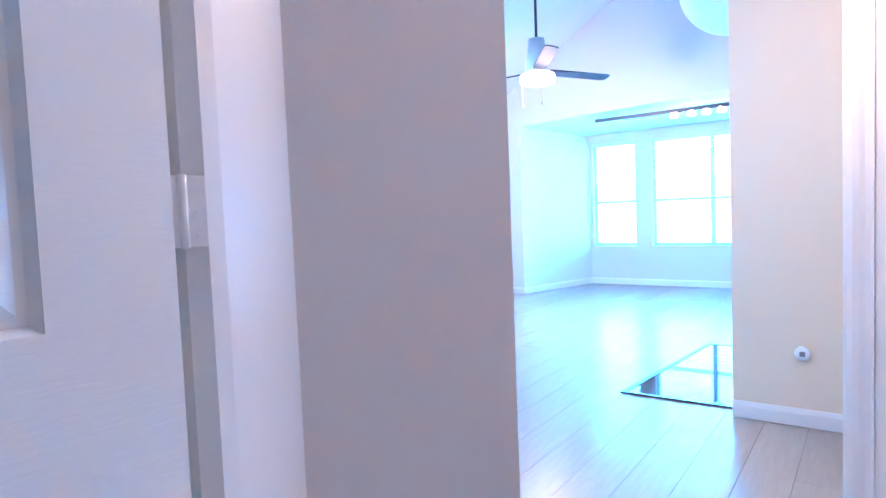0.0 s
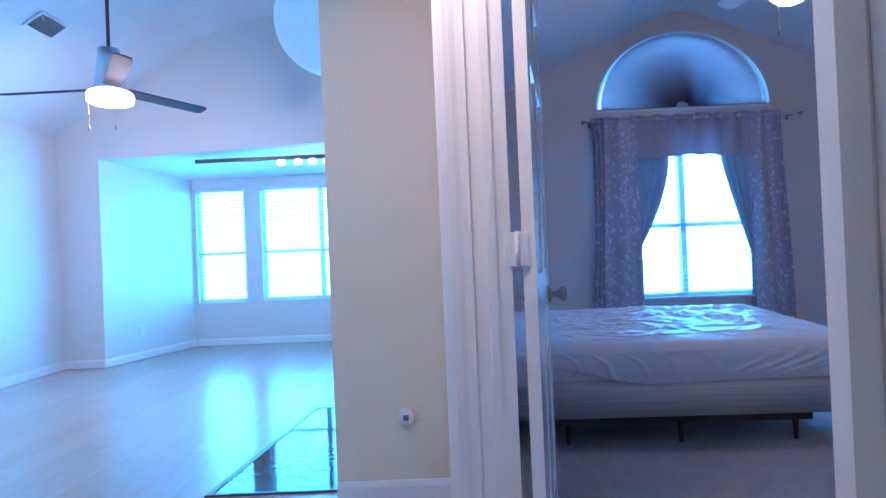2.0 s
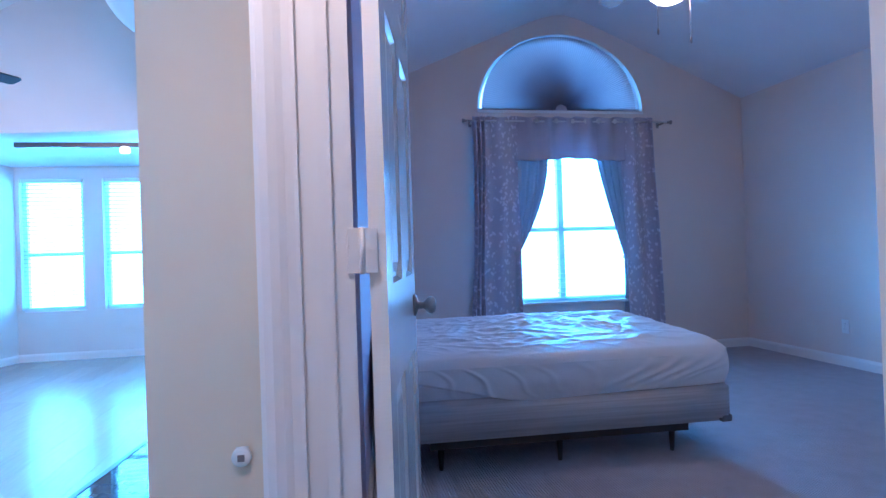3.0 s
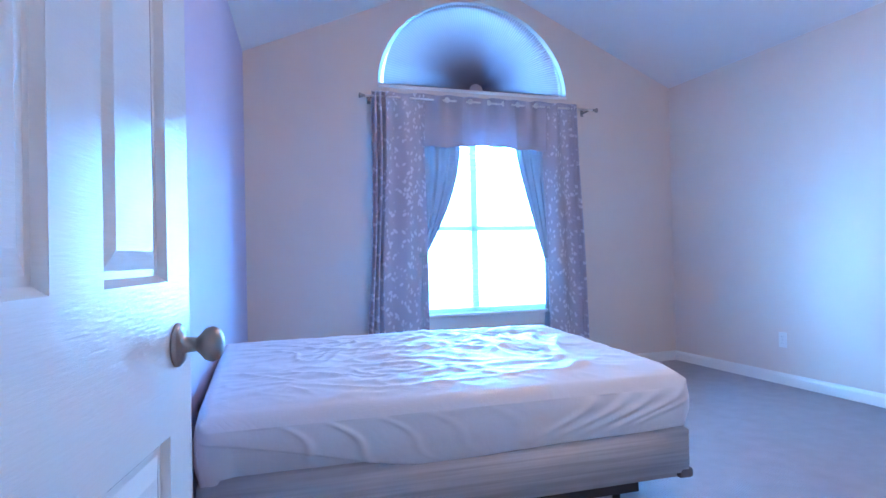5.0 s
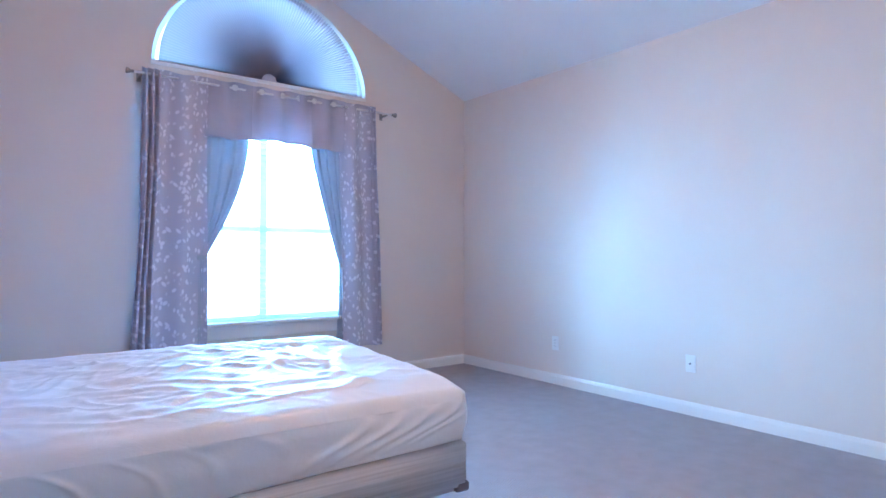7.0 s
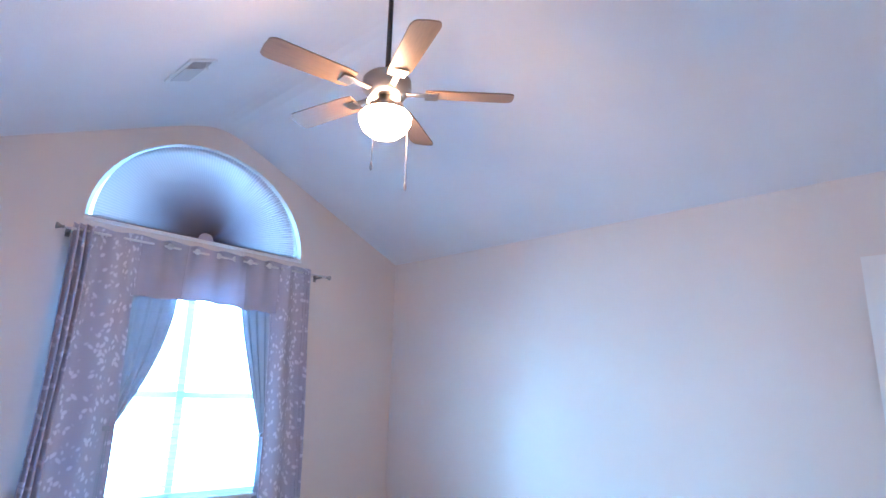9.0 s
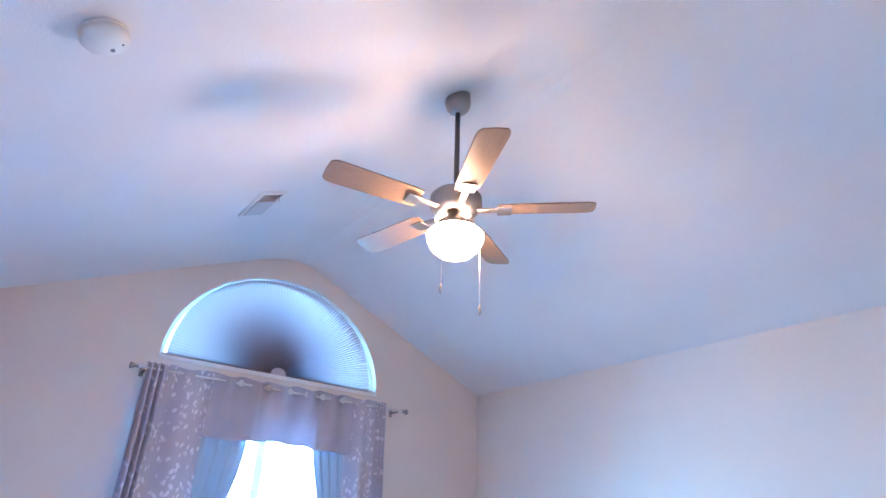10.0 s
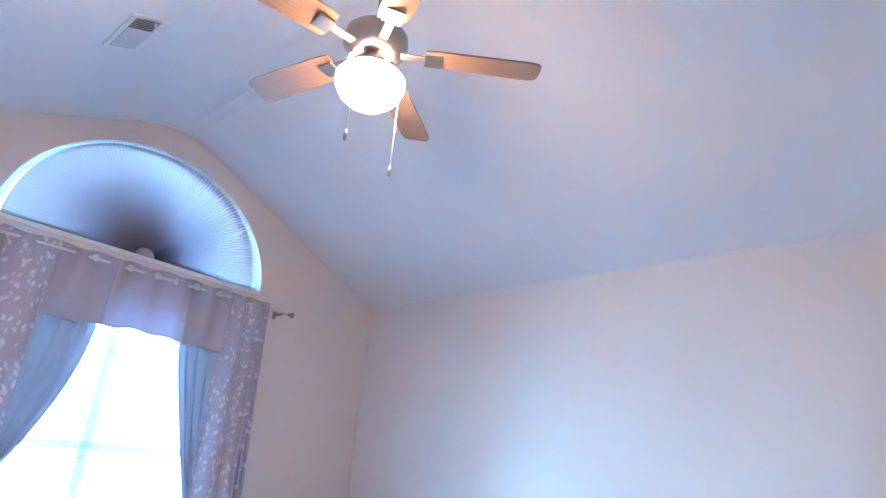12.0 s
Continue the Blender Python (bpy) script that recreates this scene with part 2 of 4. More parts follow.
def part(name, bm, mat, parent=None, label="", smooth=False):
    if name not in ("sheet_top", "sheet_side"):
        bmesh.ops.recalc_face_normals(bm, faces=bm.faces)
    ob = mesh_ob(name, bm, mat, smooth)
    if parent:
        ob.parent = parent
    return tagged(ob, label)


def thing(name, label, category, at=(0, 0, 0), group="", turn=0):
    ob = new(name)
    ob.matrix_world = pose(*at, 0, 0, turn)
    ob.empty_display_size = 0.1
    return tagged(ob, label, category, group)


def structure(name, bm, mat, label="", smooth=False):
    return tagged(mesh_ob(name, bm, mat, smooth), label, kind="structure")


def box(bm, x0, y0, z0, x1, y1, z1, bevel=0.0):
    r = bmesh.ops.create_cube(bm, size=1.0)
    vs = r["verts"]
    for v in vs:
        v.co = Vector((x0 + (v.co.x + 0.5) * (x1 - x0), y0 + (v.co.y + 0.5) * (y1 - y0), z0 + (v.co.z + 0.5) * (z1 - z0)))
    if bevel:
        edges = list({e for v in vs for e in v.link_edges})
        bmesh.ops.bevel(bm, geom=edges, offset=bevel, segments=2, affect="EDGES", profile=0.5)
    return bm


def boxes(*rows, bevel=0.0):
    bm = bmesh.new()
    for r in rows:
        box(bm, *r, bevel=bevel)
    return bm


def prism(bm, points, z0, z1):
    low = [bm.verts.new((x, y, z0)) for x, y in points]
    high = [bm.verts.new((x, y, z1)) for x, y in points]
    bm.faces.new(low[::-1]), bm.faces.new(high)
    n = len(points)
    for i in range(n):
        bm.faces.new((low[i], low[(i + 1) % n], high[(i + 1) % n], high[i]))
    return bm


def columns(bm, cols, y0, y1):
    """A wall that faces y, out of upright pieces: x0, x1, the two bottoms, the two tops."""
    for x0, x1, b0, b1, t0, t1 in cols:
        vs = [bm.verts.new(p) for p in ((x0, y0, b0), (x1, y0, b1), (x1, y0, t1), (x0, y0, t0), (x0, y1, b0), (x1, y1, b1), (x1, y1, t1), (x0, y1, t0))]
        for q in ((0, 1, 2, 3), (7, 6, 5, 4), (0, 4, 5, 1), (3, 2, 6, 7), (0, 3, 7, 4), (1, 5, 6, 2)):
            bm.faces.new([vs[i] for i in q])
    bmesh.ops.remove_doubles(bm, verts=bm.verts, dist=0.0005)
    seen = {}
    for f in bm.faces:
        seen.setdefault(frozenset(f.verts), []).append(f)
    bmesh.ops.delete(bm, geom=[f for fs in seen.values() if len(fs) > 1 for f in fs], context="FACES_ONLY")
    return bm


def lathe(bm, profile, segments=32, center=(0, 0, 0), axis="z"):
    """A turned body from (radius, height) pairs."""
    rings = []
    for r, h in profile:
        ring = []
        for i in range(segments):
            a = 2 * math.pi * i / segments
            p = (r * math.cos(a), r * math.sin(a), h)
            if axis == "x":
                p = (h, r * math.cos(a), r * math.sin(a))
            if axis == "y":
                p = (r * math.cos(a), h, r * math.sin(a))
            ring.append(bm.verts.new((center[0] + p[0], center[1] + p[1], center[2] + p[2])))
        rings.append(ring)
    for a, b in zip(rings, rings[1:]):
        for i in range(segments):
            bm.faces.new((a[i], a[(i + 1) % segments], b[(i + 1) % segments], b[i]))
    bm.faces.new(rings[0][::-1]), bm.faces.new(rings[-1])
    return bm


def turned(profile, segments=32, center=(0, 0, 0), axis="z"):
    return lathe(bmesh.new(), profile, segments, center, axis)


def surface(fn, nu, nv, thick=0.004):
    """A sheet with thickness: fn(u, v) gives the place, u and v from 0 to 1."""
    bm = bmesh.new()
    grid = [[bm.verts.new(fn(i / nu, j / nv)) for j in range(nv + 1)] for i in range(nu + 1)]
    for i in range(nu):
        for j in range(nv):
            bm.faces.new((grid[i][j], grid[i + 1][j], grid[i + 1][j + 1], grid[i][j + 1]))
    uv = bm.loops.layers.uv.new("UVMap")
    place = {v: (i / nu, j / nv) for i, row in enumerate(grid) for j, v in enumerate(row)}
    for f in bm.faces:
        for loop in f.loops:
            loop[uv].uv = place[loop.vert]
    bm.normal_update()
    bmesh.ops.solidify(bm, geom=bm.faces[:], thickness=thick)
    return bm


# ---- structure: bedroom ----
YW, XR = 6.58, 4.25


def left_x(y):
    """The bedroom's left wall runs slightly askew."""
    return 0.42 - (6.58 - y) * 0.085


def ceil_z(x):
    """Two slopes that round in to each other at the ridge."""
    left, right = 2.585 + 0.4387 * (x - 0.43), 2.563 - 0.43 * (x - 4.25)
    return -math.log(math.exp(-12 * left) + math.exp(-12 * right)) / 12


ARCH_X, ARCH_Z, ARCH_A, ARCH_B = 2.29, 2.41, 0.85, 0.75
WIN_L, WIN_R, WIN_B, WIN_T = 1.50, 3.08, 0.55, 2.16


def window_wall():
    xs = sorted({-0.2, 0.43, 1.0, WIN_L, WIN_R, 4.25, 4.45} | {ARCH_X + ARCH_A * math.cos(math.pi * i / 28) for i in range(29)})
    cols = []
    for a, b in zip(xs, xs[1:]):
        if b - a < 1e-4:
            continue
        ta, tb = ceil_z(a) + 0.02, ceil_z(b) + 0.02
        mid = (a + b) / 2
        low = [(0.0, 0.0)]
        spans = []
        if WIN_L <= mid <= WIN_R:
            spans.append((WIN_B, WIN_B, WIN_T, WIN_T))
        if abs(mid - ARCH_X) < ARCH_A:
            za = ARCH_Z + ARCH_B * math.sqrt(max(0, 1 - ((a - ARCH_X) / ARCH_A) ** 2))
            zb = ARCH_Z + ARCH_B * math.sqrt(max(0, 1 - ((b - ARCH_X) / ARCH_A) ** 2))
            spans.append((ARCH_Z, ARCH_Z, za, zb))
        la, lb = 0.0, 0.0
        for ba, bb, ua, ub in spans:
            cols.append((a, b, la, lb, ba, bb))
            la, lb = ua, ub
        cols.append((a, b, la, lb, ta, tb))
    return columns(bmesh.new(), cols, YW, YW + 0.16)


structure("wall_north", window_wall(), WALL, "beige painted gable wall with a window and a half-round window above")
structure("wall_east", boxes((XR, 1.2, 0, XR + 0.12, YW, 2.60)), WALL, "beige painted bedroom wall")
structure("wall_west", prism(bmesh.new(), [(left_x(3.45), 3.45), (left_x(6.58), 6.58), (left_x(6.58) - 0.12, 6.58), (0.02, 3.45)], 0, 2.62), ACCENT, "lavender painted bedroom wall")
structure("wall_south", boxes((0.46, 1.28, 0, XR, 1.40, 3.4)), WALL, "plain beige bedroom wall")
cb = bmesh.new()
RIDGE = [-0.4, 0.43, 1.2] + [1.5 + 0.08 * i for i in range(20)] + [3.4, 4.25, 4.45]
columns(cb, [(a, b, ceil_z(a), ceil_z(b), ceil_z(a) + 0.1, ceil_z(b) + 0.1) for a, b in zip(RIDGE, RIDGE[1:])], 1.2, YW + 0.16)
structure("ceiling", cb, CEIL, "white vaulted bedroom ceiling")
structure("floor_bedroom", prism(bmesh.new(), [(0.10, 2.50), (0.34, 1.34), (4.3, 1.34), (4.3, 6.6), (0.0, 6.6), (0.0, 2.5)], -0.06, 0.0), CARPET, "pale ribbed carpet")

# ---- structure: hall and living room ----
structure("floor_hall", boxes((-4.3, 0.98, -0.1, 0.6, 8.45, -0.012), (-0.95, -1.6, -0.1, 0.6, 0.98, -0.012)), BLACK, "dark underlay beneath the boards")
structure("wall_pier", boxes((-0.60, 3.33, 0, 0.02, 3.45, 2.33)), PIER, "cream painted wall end in the hall")
structure("wall_door_side", boxes((-0.078, 2.305, 0, 0.098, 3.33, 2.33)), HALLWALL, "cream painted wall beside the bedroom door")
structure("wall_hall_east", prism(bmesh.new(), [(0.387, 1.372), (0.47, 1.40), (0.64, -1.6), (0.52, -1.6)], 0, 2.33), HALLWALL, "cream painted hall wall")
structure("lintel_bedroom_door", prism(bmesh.new(), [(-0.02, 2.305), (0.098, 2.305), (0.446, 1.372), (0.326, 1.342)], 2.07, 2.9), HALLWALL, "wall above the bedroom door")
structure("wall_hall_west", prism(bmesh.new(), [(-0.578, 1.019), (-0.767, 0.629), (-0.88, 0.67), (-0.69, 1.06)], 0, 2.33), HALLWALL, "grey-beige painted hall wall end")
structure("wall_hall_west_far", prism(bmesh.new(), [(-0.68, -0.42), (-0.60, -1.6), (-0.8, -1.6), (-0.85, -0.42)], 0, 2.33), HALLWALL, "grey-beige painted hall wall")
structure("wall_hall_south", boxes((-0.9, -1.72, 0, 0.7, -1.6, 2.33)), HALLWALL, "plain hall wall")
structure("ceiling_hall", prism(bmesh.new(), [(-0.60, 3.45), (-0.60, 1.06), (-0.9, 0.7), (-0.9, -1.7), (0.7, -1.7), (0.47, 1.40), (0.16, 3.45)], 2.33, 3.9), CEIL, "white lowered hall ceiling")
structure("wall_thermostat", boxes((-1.25, 1.10, 0, -1.12, 1.757, 3.3)), LIVINGWALL, "pale painted wall end")
structure("wall_living_south", boxes((-4.4, 0.98, 0, -1.25, 1.10, 3.9), (-1.25, 0.98, 0, -0.70, 1.10, 3.9)), LIVINGWALL, "plain pale wall")
structure("wall_living_west", boxes((-4.37, 1.0, 0, -4.25, 7.05, 2.62)), LIVINGWALL, "pale painted living room wall")
structure("wall_foyer_east", prism(bmesh.new(), [(-0.10, 3.45), (0.02, 3.45), (0.28, 6.58), (0.28, 8.6), (0.16, 8.6), (0.16, 6.58)], 0, 3.9), LIVINGWALL, "pale painted foyer wall")
VAULT = [(-4.4, 2.44), (-4.25, 2.50), (-2.62, 3.50), (-2.2, 3.64), (-1.75, 3.72), (-1.3, 3.72), (0.3, 3.2)]
hb = bmesh.new()
for (a, za), (b, zb) in zip(VAULT, VAULT[1:]):
    low = [(0.0, za)] if b <= -3.80 else None
    columns(hb, [(a, b, 0, 0, za, zb)] if b <= -3.80 else [(max(a, -3.80), b, 2.365 + 0.0354 * max(a, -3.80), 2.365 + 0.0354 * b, za + (zb - za) * (max(a, -3.80) - a) / (b - a), zb)], 7.05, 7.17)
columns(hb, [(-4.25, -3.80, 0, 0, 2.50, 2.776)], 7.05, 7.17)
structure("wall_bay_header", hb, LIVINGWALL, "pale gable wall over the window bay")
vb = bmesh.new()
columns(vb, [(a, b, za, zb, za + 0.1, zb + 0.1) for (a, za), (b, zb) in zip(VAULT, VAULT[1:])], 0.9, 7.17)
structure("ceiling_living", vb, CEIL, "white vaulted living room ceiling")
def bay_ceiling():
    bm = bmesh.new()
    low = [bm.verts.new(p) for p in ((-4.0, 7.06, 2.225), (0.3, 7.06, 2.37), (0.3, 8.7, 2.15), (-4.0, 8.7, 2.13))]
    high = [bm.verts.new((v.co.x, v.co.y, 2.5)) for v in low]
    bm.faces.new(low[::-1]), bm.faces.new(high)
    for i in range(4):
        bm.faces.new((low[i], low[(i + 1) % 4], high[(i + 1) % 4], high[i]))
    return bm


structure("ceiling_bay", bay_ceiling(), CEIL, "white sloping ceiling of the window bay")
structure("wall_bay_west", prism(bmesh.new(), [(-3.80, 7.05), (-3.41, 8.43), (-3.53, 8.46), (-3.92, 7.08)], 0, 2.3), LIVINGWALL, "pale painted bay wall")
LIVWIN = [(-3.36, -2.71), (-2.51, -0.95), (-0.75, -0.10)]
cols = []
edges = [-3.6] + [v for w in LIVWIN for v in w] + [0.3]
for i, (a, b) in enumerate(zip(edges, edges[1:])):
    if i % 2:
        cols += [(a, b, 0, 0, 0.55, 0.55), (a, b, 2.04, 2.04, 2.3, 2.3)]
    else:
        cols.append((a, b, 0, 0, 2.3, 2.3))
structure("wall_bay_north", columns(bmesh.new(), cols, 8.43, 8.57), LIVINGWALL, "pale painted wall with three windows")
structure("ground", boxes((-60, -60, -0.5, 60, 60, -0.3)), paint("dry_lawn", (0.1, 0.12, 0.05), 0.9, 0.5, 30, 0.3), "grass outside")


def baseboard(points, side, name="baseboard"):
    """A skirting board along a line, out of a moulded profile."""
    prof = [(0, 0.0), (0.014, 0.0), (0.014, 0.062), (0.011, 0.072), (0.005, 0.084), (0.0, 0.086)]
    bm = bmesh.new()
    (xa, ya), (xb, yb) = points
    d = Vector((xb - xa, yb - ya)).normalized()
    n = Vector((-d.y, d.x)) * side
    rows = [[bm.verts.new((x + n.x * o, y + n.y * o, z)) for o, z in prof] for x, y in points]
    k = len(prof)
    for i in range(k - 1):
        bm.faces.new((rows[0][i], rows[1][i], rows[1][i + 1], rows[0][i + 1]))
    bm.faces.new(rows[0]), bm.faces.new(rows[1][::-1])
    return structure(name, bm, TRIM, "white moulded baseboard")


baseboard([(XR, 1.9), (XR, YW)], 1)
baseboard([(left_x(YW), YW), (XR - 0.014, YW)], -1)
baseboard([(left_x(3.5), 3.5), (left_x(YW - 0.014), YW - 0.014)], -1)
baseboard([(-0.60, 3.33), (-0.080, 3.33)], -1)
baseboard([(-4.25, 1.2), (-4.25, 7.05)], -1)
baseboard([(-4.236, 7.05), (-3.80, 7.05)], -1)
baseboard([(-3.80, 7.05), (-3.41, 8.43)], -1)
baseboard([(-3.40, 8.43), (0.0, 8.43)], -1)
baseboard([(-0.767, 0.629), (-0.578, 1.019)], -1)


# ---- doors ----
def panel_block(bm, x0, x1, z0, z1, half):
    """One raised panel, the same on both faces of the leaf; the leaf lies along x, its faces at y = +-half."""
    rings = [(0.0, half - 0.001), (0.010, half - 0.011), (0.020, half - 0.011), (0.045, half - 0.004)]
    for s in (1, -1):
        loops = []
        for inset, depth in rings:
            loops.append([bm.verts.new((x, s * depth, z)) for x, z in ((x0 + inset, z0 + inset), (x1 - inset, z0 + inset), (x1 - inset, z1 - inset), (x0 + inset, z1 - inset))])
        for a, b in zip(loops, loops[1:]):
            for i in range(4):
                bm.faces.new((a[i], a[(i + 1) % 4], b[(i + 1) % 4], b[i]))
        bm.faces.new(loops[-1])
    return bm


def door_grain():
    m, t, b = material("white_door_paint", (0.80, 0.79, 0.76), 0.11)
    g = node(t, "ShaderNodeTexNoise", Scale=7.0, Detail=6, Roughness=0.6)
    t.links.new(coords(t, (3, 3, 30)), g.inputs["Vector"])
    bump(t, b, g.outputs[0], 0.16, 0.004)
    mottle(t, b, (0.80, 0.79, 0.76), 0.015, 3)
    return m


DOORPAINT = door_grain()


def panel_door(name, label, hinge, angle, width, height=2.02, knob_side=(1, -1), bottom=0.012, stile=0.104):
    """A six-panel door leaf from its hinge edge; at angle 0 it lies along +x."""
    door = thing(name, label, "door", (*hinge, 0), turn=angle)
    half, st, mid = 0.0175, stile, 0.115
    pw = (width - 2 * st - mid) / 2
    rows = [(0.235, 0.77), (1.00, 1.60), (1.70, 1.90)]
    cols2 = [(st, st + pw), (st + pw + mid, width - st)]
    bm = bmesh.new()
    box(bm, 0, -half, bottom, st, half, height), box(bm, width - st, -half, bottom, width, half, height)
    zs = [bottom] + [v for r in rows for v in r] + [height]
    for a, b in zip(zs[::2], zs[1::2]):
        box(bm, st, -half, a, width - st, half, b)
    for a, b in rows:
        box(bm, st + pw, -half, a, st + pw + mid, half, b)
    part("leaf_frame", bm, DOORPAINT, door)
    for r in rows:
        for c in cols2:
            part("panel", panel_block(bmesh.new(), c[0], c[1], r[0], r[1], half), DOORPAINT, door)
    zk, xk = 0.90, width - 0.066
    for s in knob_side:
        knob = part("door_knob", turned([(0.001, 0), (0.034, 0), (0.034, 0.004), (0.028, 0.009), (0.013, 0.012), (0.011, 0.030), (0.016, 0.036), (0.025, 0.044), (0.028, 0.054), (0.024, 0.064), (0.014, 0.069), (0.001, 0.070)], 32, (0, 0, 0), "y"), NICKEL, door, "round satin nickel knob", True)
        knob.matrix_local = Matrix.Translation((xk, s * half, zk)) @ (Matrix.Identity(4) if s > 0 else pose(0, 0, 0, 0, 0, 180))
    part("latch_plate", boxes((width, -0.0125, zk - 0.028, width + 0.0015, 0.0125, zk + 0.028)), NICKEL, door, "nickel latch plate")
    return door


def hinge(at, angle, z, spread=0.030):
    """A painted butt hinge: two leaves and a barrel."""
    h = thing("door_hinge", "white painted steel butt hinge on a door edge", "hinge", (*at, z), "door hinges", angle)
    part("hinge_leaf", boxes((0, -0.0015, -0.045, spread, 0.0015, 0.045), bevel=0.0006), TRIM, h)
    part("hinge_leaf", boxes((-spread, -0.0015, -0.045, 0, 0.0015, 0.045), bevel=0.0006), TRIM, h)
    part("hinge_barrel", turned([(0.001, -0.047), (0.006, -0.046), (0.0065, 0.046), (0.001, 0.047)], 16), TRIM, h, smooth=True)
    for zz in (-0.03, 0.0, 0.03):
        part("screw", turned([(0.001, -0.003), (0.004, -0.0028), (0.004, -0.0015), (0.001, -0.0015)], 10, (0.018, 0, zz), "y"), TRIM, h)
    return h


def casing(points, width, name="casing", height=2.09):
    """An upright door casing: a stepped board whose face runs between two plan points, proud towards the side."""
    (xa, ya), (xb, yb) = points
    d = Vector((xb - xa, yb - ya))
    n = Vector((d.y, -d.x)).normalized()
    prof = [(0.0, 0.0), (0.0, 0.010), (0.08, 0.016), (0.30, 0.016), (0.36, 0.010), (0.62, 0.010), (0.68, 0.014), (0.92, 0.012), (1.0, 0.006), (1.0, 0.0)]
    pts = [(xa + d.x * u + n.x * o * width, ya + d.y * u + n.y * o * width) for u, o in prof]
    return structure(name, prism(bmesh.new(), pts, 0, height), TRIM, "white moulded door casing")


bedroom_door = panel_door("bedroom_door", "white six-panel bedroom door standing open on white hinges", (0.145, 2.304), 78.2, 0.746)
for z in (0.325, 1.072, 1.83):
    hinge((0.114, 2.296), 4, z, 0.030)
closet_door = panel_door("closet_door", "white six-panel door standing open against the beige wall", (4.19, 1.93), 92.5, 0.78, 2.07)
hall_door = panel_door("hall_door", "closed white six-panel hall door beside a white casing", (-0.717, 0.399), -86.5, 0.76, stile=0.150)
for z in (0.325, 1.10, 1.83):
    hinge((-0.704, 0.416), 80, z + 0.022, 0.030)

# casings and jambs of the bedroom door
structure("casing", prism(bmesh.new(), [(-0.088, 2.305), (-0.088, 2.294), (-0.078, 2.289), (-0.062, 2.286), (-0.044, 2.288), (-0.030, 2.292), (-0.014, 2.292), (-0.006, 2.291), (-0.004, 2.295), (-0.004, 2.305)], 0, 2.33), TRIM, "white moulded casing of the bedroom door")
structure("door_jamb", prism(bmesh.new(), [(-0.004, 2.305), (-0.004, 2.301), (0.033, 2.299), (0.033, 2.290), (0.058, 2.290), (0.058, 2.298), (0.098, 2.298), (0.098, 2.305)], 0, 2.07), TRIM, "white door jamb with its stop")
structure("casing", prism(bmesh.new(), [(0.346, 1.380), (0.354, 1.358), (0.382, 1.350), (0.400, 1.358), (0.400, 1.380)], 0, 2.12), TRIM, "white moulded casing of the bedroom door")
structure("door_jamb", prism(bmesh.new(), [(0.364, 1.386), (0.382, 1.370), (0.472, 1.392), (0.467, 1.414)], 0, 2.07), TRIM, "white door jamb")
casing([(-0.764, 0.637), (-0.724, 0.486)], 1.0)
structure("door_jamb", prism(bmesh.new(), [(-0.727, 0.486), (-0.708, 0.476), (-0.704, 0.449), (-0.717, 0.424), (-0.741, 0.424), (-0.741, 0.33), (-0.88, 0.33), (-0.88, 0.45), (-0.80, 0.63)], 0, 2.33), TRIM, "white door jamb beside the hall door")


# ---- windows ----
def window_unit(name, label, x0, x1, y, z0, z1, rail, mull=None, pitch=0.048):
    """A two-sash window with its pane, sill, head rail and slats."""
    w = thing(name, label, "window", (x0, y, z0))
    w["kind"] = "structure"
    W, H, f = x1 - x0, z1 - z0, 0.045
    part("window_frame", boxes((0, 0.06, 0, W, 0.12, f), (0, 0.06, H - f, W, 0.12, H), (0, 0.06, f, f, 0.12, H - f), (W - f, 0.06, f, W, 0.12, H - f), (f, 0.065, rail - z0 - 0.02, W - f, 0.115, rail - z0 + 0.02)), VINYL, w)
    if mull:
        part("mullion", boxes((mull - x0 - 0.028, 0.05, f, mull - x0 + 0.028, 0.125, H - f)), VINYL, w)
    glass = part("pane", boxes((f, 0.088, f, W - f, 0.092, H - f)), GLASS, w)
    glass.visible_shadow = False
    return w


def blind(x0, x1, y, z0, z1, tilt=6, stuff=SLAT):
    b = thing("window_blind", "open white slatted blind hanging in a window", "blind", (x0, y, z0), "window blinds")
    W = x1 - x0
    part("head_rail", boxes((0.004, -0.025, z1 - z0 - 0.045, W - 0.004, 0.025, z1 - z0 - 0.002)), VINYL, b)
    proto = None
    z = 0.03
    while z < z1 - z0 - 0.06:
        if proto is None:
            proto = boxes((0.006, -0.024, -0.0012, W - 0.006, 0.024, 0.0012))
            s = part("slat", proto, stuff, b)
            proto = s
        else:
            s = new("slat", proto.data)
            s.parent = b
        s.matrix_local = Matrix.Translation((0, 0, z)) @ pose(0, 0, 0, tilt, 0, 0)
        z += 0.046
    for u in (0.12, W / 2, W - 0.12):
        part("ladder_cord", boxes((u - 0.001, -0.026, 0.01, u + 0.001, -0.024, z1 - z0 - 0.045)), VINYL, b)
    return b


window_unit("window_1", "white bedroom window with two sashes behind open blinds", WIN_L, WIN_R, YW, WIN_B, WIN_T, 1.255, 2.26)
blind(WIN_L + 0.01, WIN_R - 0.01, YW + 0.03, WIN_B + 0.01, WIN_T, 5)
for i, (a, b) in enumerate(LIVWIN):
    window_unit("window_%d" % (i + 2), "white living room window with two sashes", a, b, 8.43, 0.55, 2.04, 1.19, -1.73 if i == 1 else None)
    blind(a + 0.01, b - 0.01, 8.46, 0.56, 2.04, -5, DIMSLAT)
structure("window_sill", boxes((WIN_L - 0.06, YW - 0.055, 0.525, WIN_R + 0.06, YW + 0.06, 0.552), bevel=0.006), TRIM, "white painted window sill")
